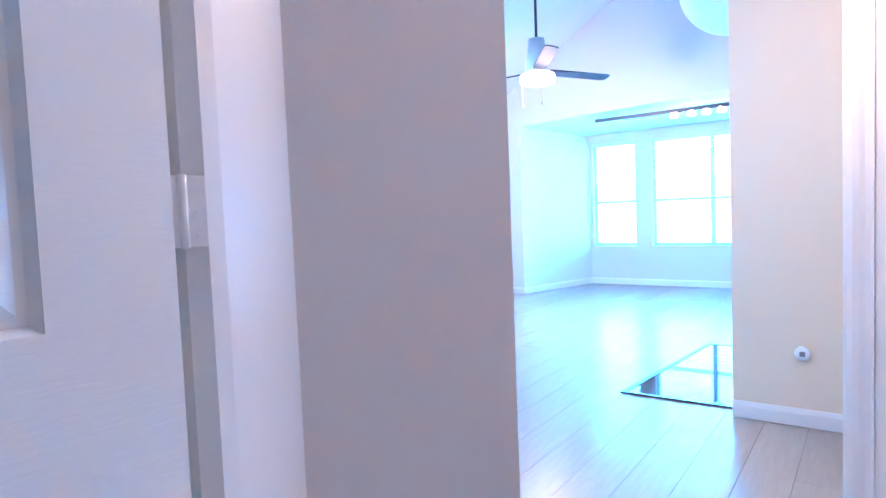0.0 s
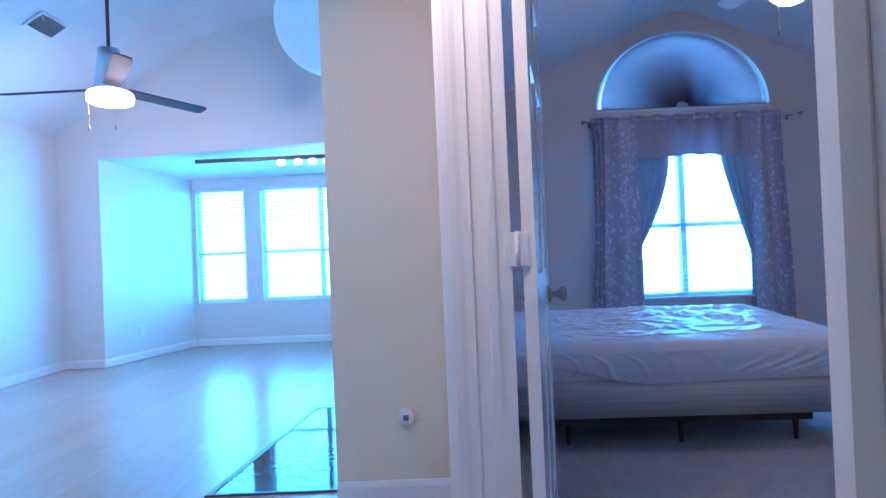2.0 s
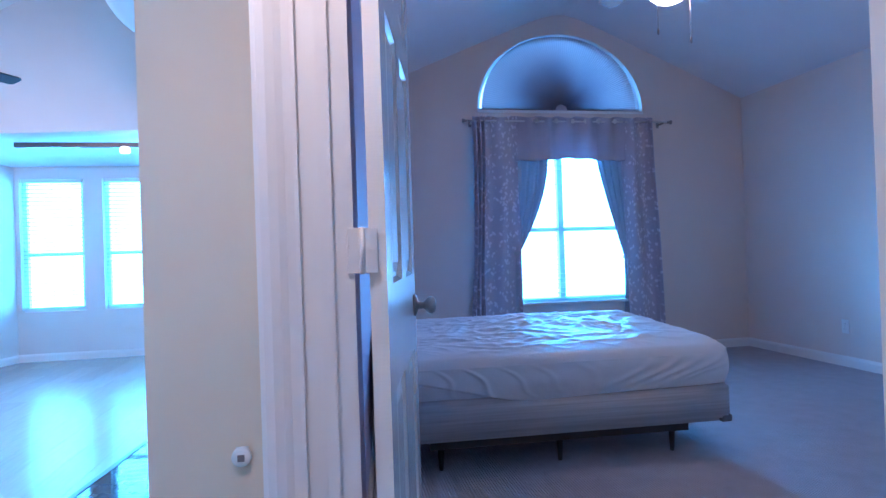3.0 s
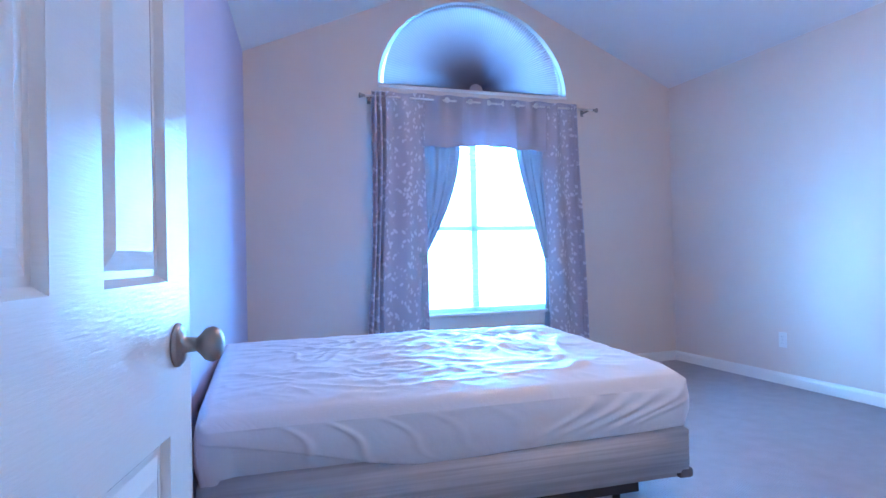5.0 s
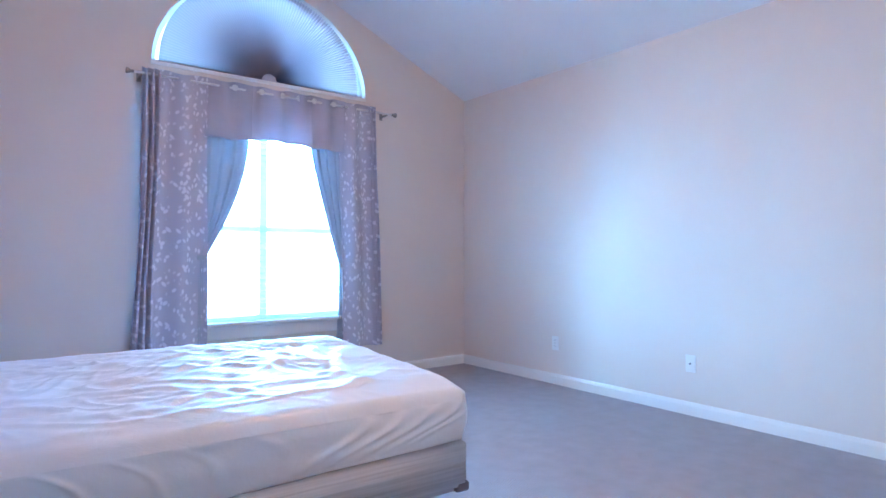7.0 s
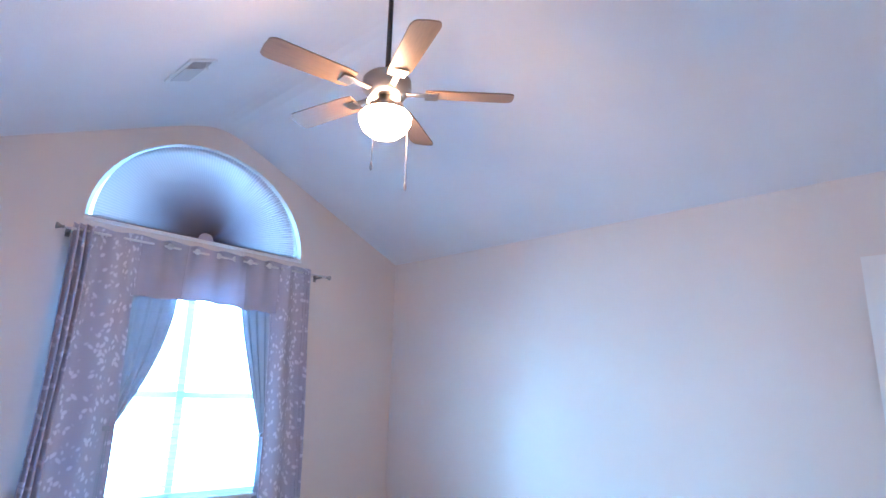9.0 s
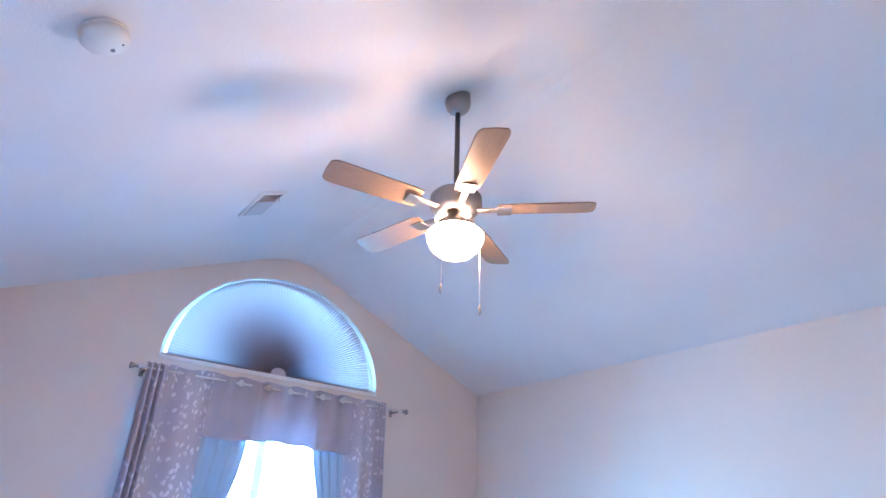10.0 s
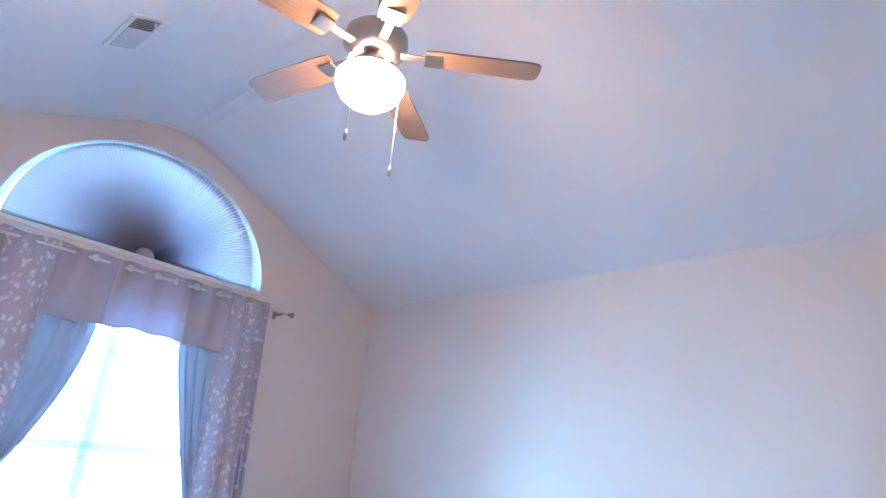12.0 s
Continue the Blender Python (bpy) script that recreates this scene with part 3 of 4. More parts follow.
structure("window_apron", boxes((WIN_L - 0.04, YW - 0.016, 0.425, WIN_R + 0.04, YW, 0.525), bevel=0.004), TRIM, "white painted apron below the sill")


structure("arch_sill", boxes((ARCH_X - ARCH_A - 0.004, YW - 0.012, 2.385, ARCH_X + ARCH_A + 0.004, YW + 0.06, ARCH_Z + 0.001), bevel=0.004), TRIM, "white painted sill of the half-round window")


def half_ring(r0a, r0b, r1a, r1b, y0, y1, n=48):
    bm = bmesh.new()
    rows = []
    for i in range(n + 1):
        a = math.pi * i / n
        c, s = math.cos(a), math.sin(a)
        rows.append([bm.verts.new(p) for p in ((r0a * c, y0, r0b * s), (r1a * c, y0, r1b * s), (r1a * c, y1, r1b * s), (r0a * c, y1, r0b * s))])
    for p, q in zip(rows, rows[1:]):
        for i in range(4):
            bm.faces.new((p[i], q[i], q[(i + 1) % 4], p[(i + 1) % 4]))
    bm.faces.new(rows[0]), bm.faces.new(rows[-1][::-1])
    return bm


arch = thing("window_5", "half-round white window above the bedroom window", "window", (ARCH_X, YW, ARCH_Z))
arch["kind"] = "structure"
part("window_frame", half_ring(ARCH_A - 0.035, ARCH_B - 0.035, ARCH_A, ARCH_B, 0.06, 0.12), VINYL, arch)
part("bottom_rail", boxes((-ARCH_A, 0.06, 0, ARCH_A, 0.12, 0.03)), VINYL, arch)
pane = part("pane", half_ring(0.004, 0.004, ARCH_A - 0.035, ARCH_B - 0.035, 0.088, 0.092), GLASS, arch)
pane.visible_shadow = False


def fan_shade():
    sh = thing("arched_shade", "pleated pale half-round fan shade in the arched window", "window shade", (ARCH_X, YW + 0.035, ARCH_Z + 0.008))
    n = 104
    bm = bmesh.new()
    inner, outer = [], []
    for i in range(2 * n + 1):
        a = math.pi * i / (2 * n)
        c, s = math.cos(a), math.sin(a)
        lean = abs(c) ** 3
        ra, rb = ARCH_A - 0.022 - 0.03 * lean, ARCH_B - 0.018
        y = 0.017 if i % 2 else -0.017
        inner.append(bm.verts.new((0.03 * c, y * 0.4, 0.03 * s)))
        outer.append(bm.verts.new((ra * c, y, rb * s)))
    for i in range(2 * n):
        bm.faces.new((inner[i], outer[i], outer[i + 1], inner[i + 1]))
    bm.normal_update()
    bmesh.ops.solidify(bm, geom=bm.faces[:], thickness=0.001)
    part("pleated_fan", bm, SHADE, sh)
    part("hub", half_ring(0.002, 0.002, 0.06, 0.055, -0.02, -0.012, 20), VALANCE, sh, "small grey half-round hub")
    part("base_strip", boxes((-ARCH_A + 0.03, -0.012, -0.008, ARCH_A - 0.03, 0.012, 0.004)), GREYPLASTIC, sh, "thin dark base strip")
    return sh


fan_shade()


# ---- curtains ----
RODY, RODZ = YW - 0.10, 2.283
rod = thing("curtain_rod", "slim nickel curtain rod with flared finials above the window", "curtain rod", (1.31, RODY, RODZ))
part("rod", turned([(0.001, 0.0), (0.0085, 0.001), (0.0085, 2.035), (0.001, 2.037)], 16, (0, 0, 0), "x"), CHROME, rod, smooth=True)
part("finial", turned([(0.001, -0.045), (0.020, -0.043), (0.021, -0.036), (0.010, -0.012), (0.011, 0.004), (0.001, 0.006)], 20, (0, 0, 0), "x"), NICKEL, rod, smooth=True)
part("finial", turned([(0.001, 2.031), (0.011, 2.033), (0.010, 2.049), (0.021, 2.073), (0.020, 2.080), (0.001, 2.082)], 20, (0, 0, 0), "x"), NICKEL, rod, smooth=True)
for u in (0.05, 1.985):
    part("bracket", boxes((u - 0.008, -0.004, -0.018, u + 0.008, 0.10, -0.006), (u - 0.014, 0.094, -0.04, u + 0.014, 0.10, 0.02), bevel=0.002), NICKEL, rod)


def grommets(parent, xs, y, z):
    for x in xs:
        g = bmesh.new()
        lathe(g, [(0.011, -0.0015), (0.023, -0.0010), (0.023, 0.0010), (0.011, 0.0015), (0.011, -0.0015)], 20, (x, y, z), "y")
        part("grommet", g, CHROME, parent, smooth=True)


def print_curtain(name, label, xt0, xt1, xb0, xb1, folds, seed, outer):
    c = thing(name, label, "curtain", (0, 0, 0), "patterned curtains")
    rnd = random.Random(seed)
    ph = [rnd.uniform(0, 6.28) for _ in range(4)]
    ztop, zbot = RODZ + 0.042, 0.285

    def gathered(u):
        """Wide folds by the window, narrow ones bunched at the outer end."""
        w = u if outer < 0 else 1 - u
        return folds * w + 2.6 * min(w, 0.26) / 0.26

    def place(u, v):
        z = ztop + (zbot - ztop) * v
        spread = v ** 1.3
        x = (xt0 + (xt1 - xt0) * u) * (1 - spread) + (xb0 + (xb1 - xb0) * u) * spread
        turns = gathered(u)
        wave = math.sin(2 * math.pi * turns + 0.4 * math.sin(3 * v + ph[1]))
        y = RODY + 0.008 + wave * (0.033 - 0.003 * v) + 0.008 * math.sin(9 * u + 5 * v + ph[2])
        x += 0.006 * math.sin(7 * v + 12 * u + ph[3])
        z += 0.013 * math.sin(2 * math.pi * turns) * (1 - v)
        return (x, y, z)

    part("cloth", surface(place, 130, 60, 0.003), LEAFPRINT, c, smooth=True)
    part("side_hem", surface(lambda u, v: tuple(Vector(place(u * 0.035, v)) + Vector((0, -0.004, 0))), 4, 60, 0.003), LEAFPRINT, c, smooth=True)
    return c


print_curtain("patterned_curtain", "grey curtain with pale leaf sprigs hanging in full folds", 1.37, 1.80, 1.30, 1.80, 1.9, 3, -1)
print_curtain("patterned_curtain", "narrower grey curtain with pale leaf sprigs, hanging bunched", 2.855, 3.19, 2.90, 3.27, 1.6, 8, 1)


def valance():
    v = thing("valance", "plain grey cloth valance hanging from the rod by grommets", "valance")
    x0, x1 = 1.775, 2.885

    def place(u, w):
        wave = math.sin(2 * math.pi * 5.5 * u + 0.6)
        top = RODZ + 0.044 + 0.014 * wave
        sag = 0.022 * math.sin(math.pi * min(1, max(0, (u - 0.22) / 0.56)))
        low = 1.905 + sag + 0.004 * math.sin(31 * u)
        return (x0 + (x1 - x0) * u, RODY + 0.008 + 0.034 * wave * (1 - 0.75 * w) + 0.005 * math.sin(17 * u + 4 * w), top + (low - top) * w)

    # The middle stretch takes the paler colour that imitates backlight.
    for a, b, name, mat in ((0, 0.302, "cloth", VALANCE), (0.302, 0.752, "backlit_center", BACKLIT), (0.752, 1, "cloth", VALANCE)):
        part(name, surface(lambda u, w: place(a + (b - a) * u, w), 44, 24, 0.003), mat, v, "centre of the valance, coloured paler as lit from behind" if mat == BACKLIT else "", smooth=True)
    grommets(v, (1.98, 2.18, 2.345, 2.48, 2.61, 2.78), RODY - 0.018, RODZ)
    return v


valance()


def drape(name, label, side):
    """A plain drape gathered to a tie at the window's side; side -1 is its left one."""
    d = thing(name, label, "curtain", (0, 0, 0), "plain tie-back drapes")
    tie_z = 1.04 if side < 0 else 0.97
    out = 1.74 if side < 0 else 2.93
    tie_in = 1.80 if side < 0 else 2.865
    top_in = 2.11 if side < 0 else 2.615
    bot_in = 1.80 if side < 0 else 2.845

    def place(u, v):
        z = 2.24 + (0.30 - 2.24) * v
        if z > tie_z:
            k = max(0, (1.92 - z) / (1.92 - tie_z))
            inner = top_in + (tie_in - top_in) * (k ** (1.25 if side < 0 else 1.3)) + (0.035 if side < 0 else 0.012) * math.sin(math.pi * k)
            gather = 1 - 0.5 * k
        else:
            k = (tie_z - z) / (tie_z - 0.30)
            inner = tie_in + (bot_in - tie_in) * k + side * 0.008 * math.sin(math.pi * k)
            gather = 0.5 + 0.4 * k
        x = out + (inner - out) * u
        y = YW - 0.050 + 0.013 * gather * math.sin(2 * math.pi * 4.2 * u + 1.4 * v) + 0.004 * math.sin(23 * u * u + 3 * v)
        return (x, y, z)

    part("cloth", surface(place, 60, 70, 0.002), DRAPE, d, smooth=True)
    part("tie_band", boxes((min(out, tie_in) - 0.004, YW - 0.072, tie_z - 0.02, max(out, tie_in) + 0.004, YW - 0.028, tie_z + 0.012), bevel=0.006), DRAPE, d)
    return d


drape("plain_drape", "plain grey drape tied back at the window edge", -1)
drape("plain_drape", "plain grey drape tied back narrowly at the window edge", 1)


# ---- bed ----
BED = pose(1.165, 4.50, 0, 0, 0, -2.0)
BL, BW = 1.79, 1.27


def rounded(x, y, lx, ly, r):
    """Pull a point of a box plan in to rounded corners."""
    cx, cy = max(-lx + r, min(lx - r, x)), max(-ly + r, min(ly - r, y))
    dx, dy = x - cx, y - cy
    d = math.hypot(dx, dy)
    if d > r and dx and dy:
        return cx + dx * r / d, cy + dy * r / d
    return x, y


def wrinkle(x, y):
    """Height of the sheet's creases over the mattress top."""
    h = 0.004 * noise.noise(Vector((x * 2, y * 2, 3)))
    k = math.exp(-((x - 0.22) ** 2 / 0.75 + (y - 0.10) ** 2 / 0.30))
    wx, wy = noise.noise(Vector((x * 2, y * 2, 9))), noise.noise(Vector((x * 1.6, y * 2.5, 1)))
    for fx, fy, turn_, amp, layer in ((2.2, 8, 0.12, 0.017, 0.0), (2.8, 9, -0.5, 0.013, 5.0), (5, 13, 0.45, 0.005, 11.0)):
        c, d = math.cos(turn_), math.sin(turn_)
        u, v = x * c + y * d, y * c - x * d
        n = abs(noise.noise(Vector((u * fx + 1.1 * wx, v * fy + 1.6 * wy, layer))))
        h += (0.13 + 0.80 * k) * amp * max(0, 1 - n * 4.0) ** 1.2
    r = Vector((x * 2.2 - y, y * 15 + 1.5 * noise.noise(Vector((x * 2, y * 2, 6))), 8.0))
    h += 0.008 * max(0, 1 - abs(noise.noise(r)) * 3.0) * math.exp(-((x + 0.35) / 0.5) ** 2)
    h *= min(1, max(0, (y + 0.635 + 0.04 * wx) / 0.16))
    h += 0.012 * math.exp(-((y + 0.42 + 0.03 * math.sin(5 * x)) / 0.030) ** 2) * max(0, noise.noise(Vector((x * 5, 0, 7)))) * 2
    return h


CREASES = [(-0.64, 0.16, 0.008, 0.014), (-0.50, 0.22, 0.011, 0.014), (-0.33, 0.24, 0.006, 0.014), (-0.16, 0.22, 0.004, 0.02), (0.06, 0.20, 0.003, 0.03),
           (0.46, -0.24, 0.012, 0.030), (0.60, -0.28, 0.014, 0.028), (0.72, -0.30, 0.015, 0.030), (0.84, -0.32, 0.014, 0.028), (0.94, -0.36, 0.012, 0.03)]


def side_crease(along, t):
    """Slanting folds that run down the sheet's long side."""
    h = 0.0
    for start, slope, amp, width in CREASES:
        d = (along - start - slope * t - 0.03 * math.sin(6 * t)) / width
        h += amp * math.exp(-d * d) * math.sin(math.pi * min(1, t * 1.05) ** 0.7)
    over = (along + 1.04 - 0.86 * t) / 0.006
    h += (0.036 / (1 + math.exp(-max(-30, min(30, over)))) - 0.036) * min(1, t * 2.2)
    h += 0.004 * noise.noise(Vector((along * 5, t * 3, 2)))
    return h


def mattress():
    m = thing("mattress", "mattress under a wrinkled white fitted sheet on the box spring", "mattress")
    m.matrix_world = BED
    n, k = 240, 170
    bm = bmesh.new()
    hx, hy = BL / 2, BW / 2
    grid = {}
    for i in range(n + 1):
        for j in range(k + 1):
            x, y = -hx + BL * i / n, -hy + BW * j / k
            e = min(hx - abs(x), hy - abs(y))
            x2, y2 = rounded(x, y, hx, hy, 0.05)
            round_down = 0.034 * max(0, 1 - e / 0.04) ** 2 + 0.024 * max(0, 1 - (y + hy) / 0.17) ** 1.3
            crown = 0.012 * (1 - (x / hx) ** 2) * (1 - (y / hy) ** 2)
            z = 0.588 + 0.024 * (y / hy) + crown * 1.6 - round_down + wrinkle(x, y) * min(1, e / 0.08)
            grid[i, j] = bm.verts.new((x2, y2, z))
    for i in range(n):
        for j in range(k):
            bm.faces.new((grid[i, j], grid[i + 1, j], grid[i + 1, j + 1], grid[i, j + 1]))
    part("sheet_top", bm.copy(), SHEET, m, "wrinkled white sheet top", True)
    bmesh.ops.delete(bm, geom=bm.faces[:], context="FACES_ONLY")
    ring = [(i, 0) for i in range(n)] + [(n, j) for j in range(k)] + [(i, k) for i in range(n, 0, -1)] + [(0, j) for j in range(k, 0, -1)]
    levels = 40
    last = [grid[r] for r in ring]
    prev = last
    total = len(ring)
    for lv in range(1, levels + 1):
        t = lv / levels
        row = []
        for q, r in enumerate(ring):
            x, y, z0 = grid[r].co
            a = q / total
            nx, ny = (x / hx) ** 9, (y / hy) ** 9
            ln = math.hypot(nx, ny) or 1
            nx, ny = nx / ln, ny / ln
            along = x if abs(ny) > abs(nx) else y
            sl = 0.5 + 0.5 * noise.noise(Vector((a * 20, 0, 2)))
            fold = side_crease(along, t) if abs(ny) > abs(nx) else side_crease(along + 0.9, t) * 0.35
            fold *= min(1, max(0, (hx - abs(x)) / 0.10)) if abs(ny) > abs(nx) else min(1, max(0, (hy - abs(y)) / 0.10))
            bulge = 0.014 * math.sin(math.pi * t)
            bottom = 0.332 + 0.010 * noise.noise(Vector((a * 9, 4, 4))) + 0.022 * x / hx - 0.010 * math.exp(-((x + 0.35) / 0.22) ** 2) + 0.045 * max(0, -x - 0.40)
            row.append(bm.verts.new((x + nx * (bulge + fold - 0.012 * t), y + ny * (bulge + fold - 0.012 * t), z0 + (bottom - z0) * t)))
        for q in range(total):
            bm.faces.new((prev[q], prev[(q + 1) % total], row[(q + 1) % total], row[q]))
        prev = row
    bm.faces.new(prev)
    bmesh.ops.delete(bm, geom=[v for v in bm.verts if not v.link_faces], context="VERTS")
    part("sheet_side", bm, SHEET, m, "white sheet side with slanting folds", True)
    return m


mattress()


def box_spring():
    b = thing("box_spring", "grey striped box spring with dark corner guards on a frame", "box spring")
    b.matrix_world = BED
    hx, hy = BL / 2 - 0.002, BW / 2 - 0.004
    bm = boxes((-hx, -hy, 0.155, hx, hy, 0.352))
    bmesh.ops.bevel(bm, geom=[e for e in bm.edges], offset=0.02, segments=3, affect="EDGES")
    part("body", bm, SPRING, b, smooth=True)
    for sx in (1, -1):
        for sy in (1, -1):
            x0, x1 = sorted((sx * (hx - 0.06), sx * (hx + 0.003)))
            y0, y1 = sorted((sy * (hy - 0.06), sy * (hy + 0.003)))
            part("corner_guard", boxes((x0, y0, 0.150, x1, y1, 0.190), bevel=0.012), PATCH, b, "dark plastic corner guard")
    return b


box_spring()


def bed_frame():
    f = thing("bed_frame", "low black angle-iron bed frame on the carpet", "bed frame")
    f.matrix_world = BED
    hx, hy = BL / 2 - 0.29, BW / 2 - 0.03
    for s in (-1, 1):
        y0, y1 = sorted((s * hy, s * (hy - 0.032)))
        part("side_rail", boxes((-hx - 0.06, y0, 0.148, hx + 0.06, y1, 0.153), (-hx - 0.06, min(y0, y1) if s < 0 else y1 - 0.004, 0.118, hx + 0.06, (y0 + 0.004) if s < 0 else y1, 0.150)), BLACK, f)
    for x in (-hx, 0.0, hx):
        part("cross_bar", boxes((x - 0.016, -hy, 0.142, x + 0.016, hy, 0.147)), BLACK, f)
        for s in (-1, 1):
            part("leg", turned([(0.001, 0.0), (0.010, 0.0), (0.012, 0.02), (0.017, 0.12), (0.017, 0.142), (0.001, 0.142)], 14, (x, s * (hy - 0.06), 0)), BLACK, f, smooth=True)
    return f


bed_frame()


# ---- ceiling fans ----
def chain_pull(parent, x, y, z0, z1):
    part("pull_chain", turned([(0.001, z1), (0.0018, z1), (0.0018, z0), (0.001, z0)], 8, (x, y, 0)), NICKEL, parent)
    part("chain_fob", turned([(0.001, z1 - 0.045), (0.006, z1 - 0.038), (0.008, z1 - 0.026), (0.004, z1 - 0.006), (0.001, z1)], 14, (x, y, 0)), NICKEL, parent, smooth=True)


def blade(length, r0, w0, w1, tilt, thick=0.007):
    """One fan blade along +x with a rounded tip, tilted."""
    bm = bmesh.new()
    outline = [(r0, -w0 / 2), (r0 + 0.05, -w0 / 2 - 0.008)]
    for i in range(9):
        u = i / 8
        outline.append((r0 + 0.05 + (length - 0.05 - r0 - 0.05) * u, -(w0 / 2 + 0.008 + (w1 - w0 - 0.016) / 2 * u)))
    for i in range(1, 8):
        a = -math.pi / 2 + math.pi * i / 8
        outline.append((length - 0.05 + 0.05 * math.cos(a), w1 / 2 * math.sin(a) / abs(math.sin(a)) * abs(math.sin(a)) ** 0.35 if a else 0.0))
    outline += [(x, -y) for x, y in outline[10:1:-1]] + [(r0 + 0.05, w0 / 2 + 0.008), (r0, w0 / 2)]
    seen = []
    for p in outline:
        if not seen or (abs(p[0] - seen[-1][0]) + abs(p[1] - seen[-1][1])) > 1e-4:
            seen.append(p)
    prism(bm, seen, -thick / 2, thick / 2)
    bmesh.ops.rotate(bm, verts=bm.verts, cent=(0, 0, 0), matrix=Matrix.Rotation(radians(tilt), 3, "X"))
    return bm


def bedroom_fan():
    cx, cy, k, drop = 1.930, 4.102, 0.945, 0.073
    f = thing("ceiling_fan", "nickel ceiling fan with five wooden blades and lit bowl", "ceiling fan", (cx, cy, 0))
    f.matrix_world = Matrix.Translation((cx, cy, drop)) @ Matrix.Scale(k, 4)
    zc = (ceil_z(cx) - drop) / k
    part("canopy", turned([(0.001, zc + 0.05), (0.058, zc + 0.045), (0.062, zc - 0.020), (0.064, zc - 0.045), (0.058, zc - 0.070), (0.040, zc - 0.092), (0.022, zc - 0.104), (0.001, zc - 0.106)], 32), NICKEL, f, "round nickel canopy", True)
    part("downrod", turned([(0.001, zc - 0.04), (0.0125, zc - 0.04), (0.0125, 2.80), (0.001, 2.80)], 16), BRONZE, f, "dark metal rod", True)
    part("motor_housing", turned([(0.001, 2.815), (0.03, 2.812), (0.05, 2.80), (0.10, 2.785), (0.118, 2.765), (0.12, 2.72), (0.10, 2.70), (0.085, 2.675), (0.06, 2.67), (0.001, 2.67)], 40), NICKEL, f, "rounded nickel motor housing", True)
    part("switch_housing", turned([(0.001, 2.672), (0.055, 2.67), (0.06, 2.64), (0.088, 2.63), (0.094, 2.588), (0.001, 2.585)], 32), NICKEL, f, smooth=True)
    part("light_bowl", turned([(0.001, 2.592), (0.112, 2.590), (0.126, 2.574), (0.124, 2.550), (0.107, 2.514), (0.075, 2.484), (0.035, 2.468), (0.001, 2.464)], 40), BOWL, f, "lit frosted glass bowl", True)
    for i in range(3):
        a = radians(30 + 120 * i)
        part("bulb_socket", turned([(0.001, 2.665), (0.016, 2.663), (0.02, 2.645), (0.001, 2.642)], 16, (0.072 * math.cos(a), 0.072 * math.sin(a), 0)), BOWL, f, smooth=True)
    for i in range(5):
        arm = part("blade_arm", boxes((0.085, -0.016, 2.694, 0.20, 0.016, 2.702), (0.185, -0.035, 2.690, 0.25, 0.035, 2.697), bevel=0.002), NICKEL, f)
        arm.matrix_local = pose(0, 0, 0, 0, 0, -44 + 72 * i)
        b = part("blade", blade(0.62, 0.19, 0.105, 0.135, 11), BLADE, f, "warm wood-toned blade")
        b.matrix_local = pose(0, 0, 2.704, 0, 0, -44 + 72 * i)
    chain_pull(f, 0.10, -0.05, 2.60, 2.26)
    chain_pull(f, -0.095, -0.03, 2.60, 2.31)
    return f


bedroom_fan()


def living_fan():
    cx, cy = -2.605, 5.215
    f = thing("ceiling_fan", "dark three-blade ceiling fan with a lit white disc", "ceiling fan", (cx, cy, 0))
    part("canopy", turned([(0.001, 3.53), (0.07, 3.52), (0.07, 3.44), (0.03, 3.40), (0.001, 3.40)], 32), BRONZE, f, smooth=True)
    part("downrod", turned([(0.001, 3.42), (0.013, 3.42), (0.013, 2.70), (0.001, 2.70)], 16), BRONZE, f, smooth=True)
    part("motor_housing", turned([(0.001, 2.74), (0.075, 2.735), (0.105, 2.52), (0.112, 2.45), (0.12, 2.44), (0.12, 2.405), (0.001, 2.40)], 40), material("brushed_silver_housing", (0.70, 0.73, 0.78), 0.3, 1.0)[0], f, "tapered silver housing", True)
    part("light_disc", turned([(0.001, 2.402), (0.155, 2.40), (0.165, 2.38), (0.160, 2.33), (0.13, 2.315), (0.001, 2.31)], 40), DISC, f, "lit white disc diffuser", True)
    for i in range(3):
        b = part("blade", blade(0.86, 0.10, 0.10, 0.12, -13, 0.010), DARKBLADE, f, "dark blade")
        b.matrix_local = pose(0, 0, 2.43, 0, 0, 179 - 117 * i)
    for s in (-1, 1):
        chain_pull(f, 0.10 * s, -0.12, 2.38, 2.13)
    return f


living_fan()

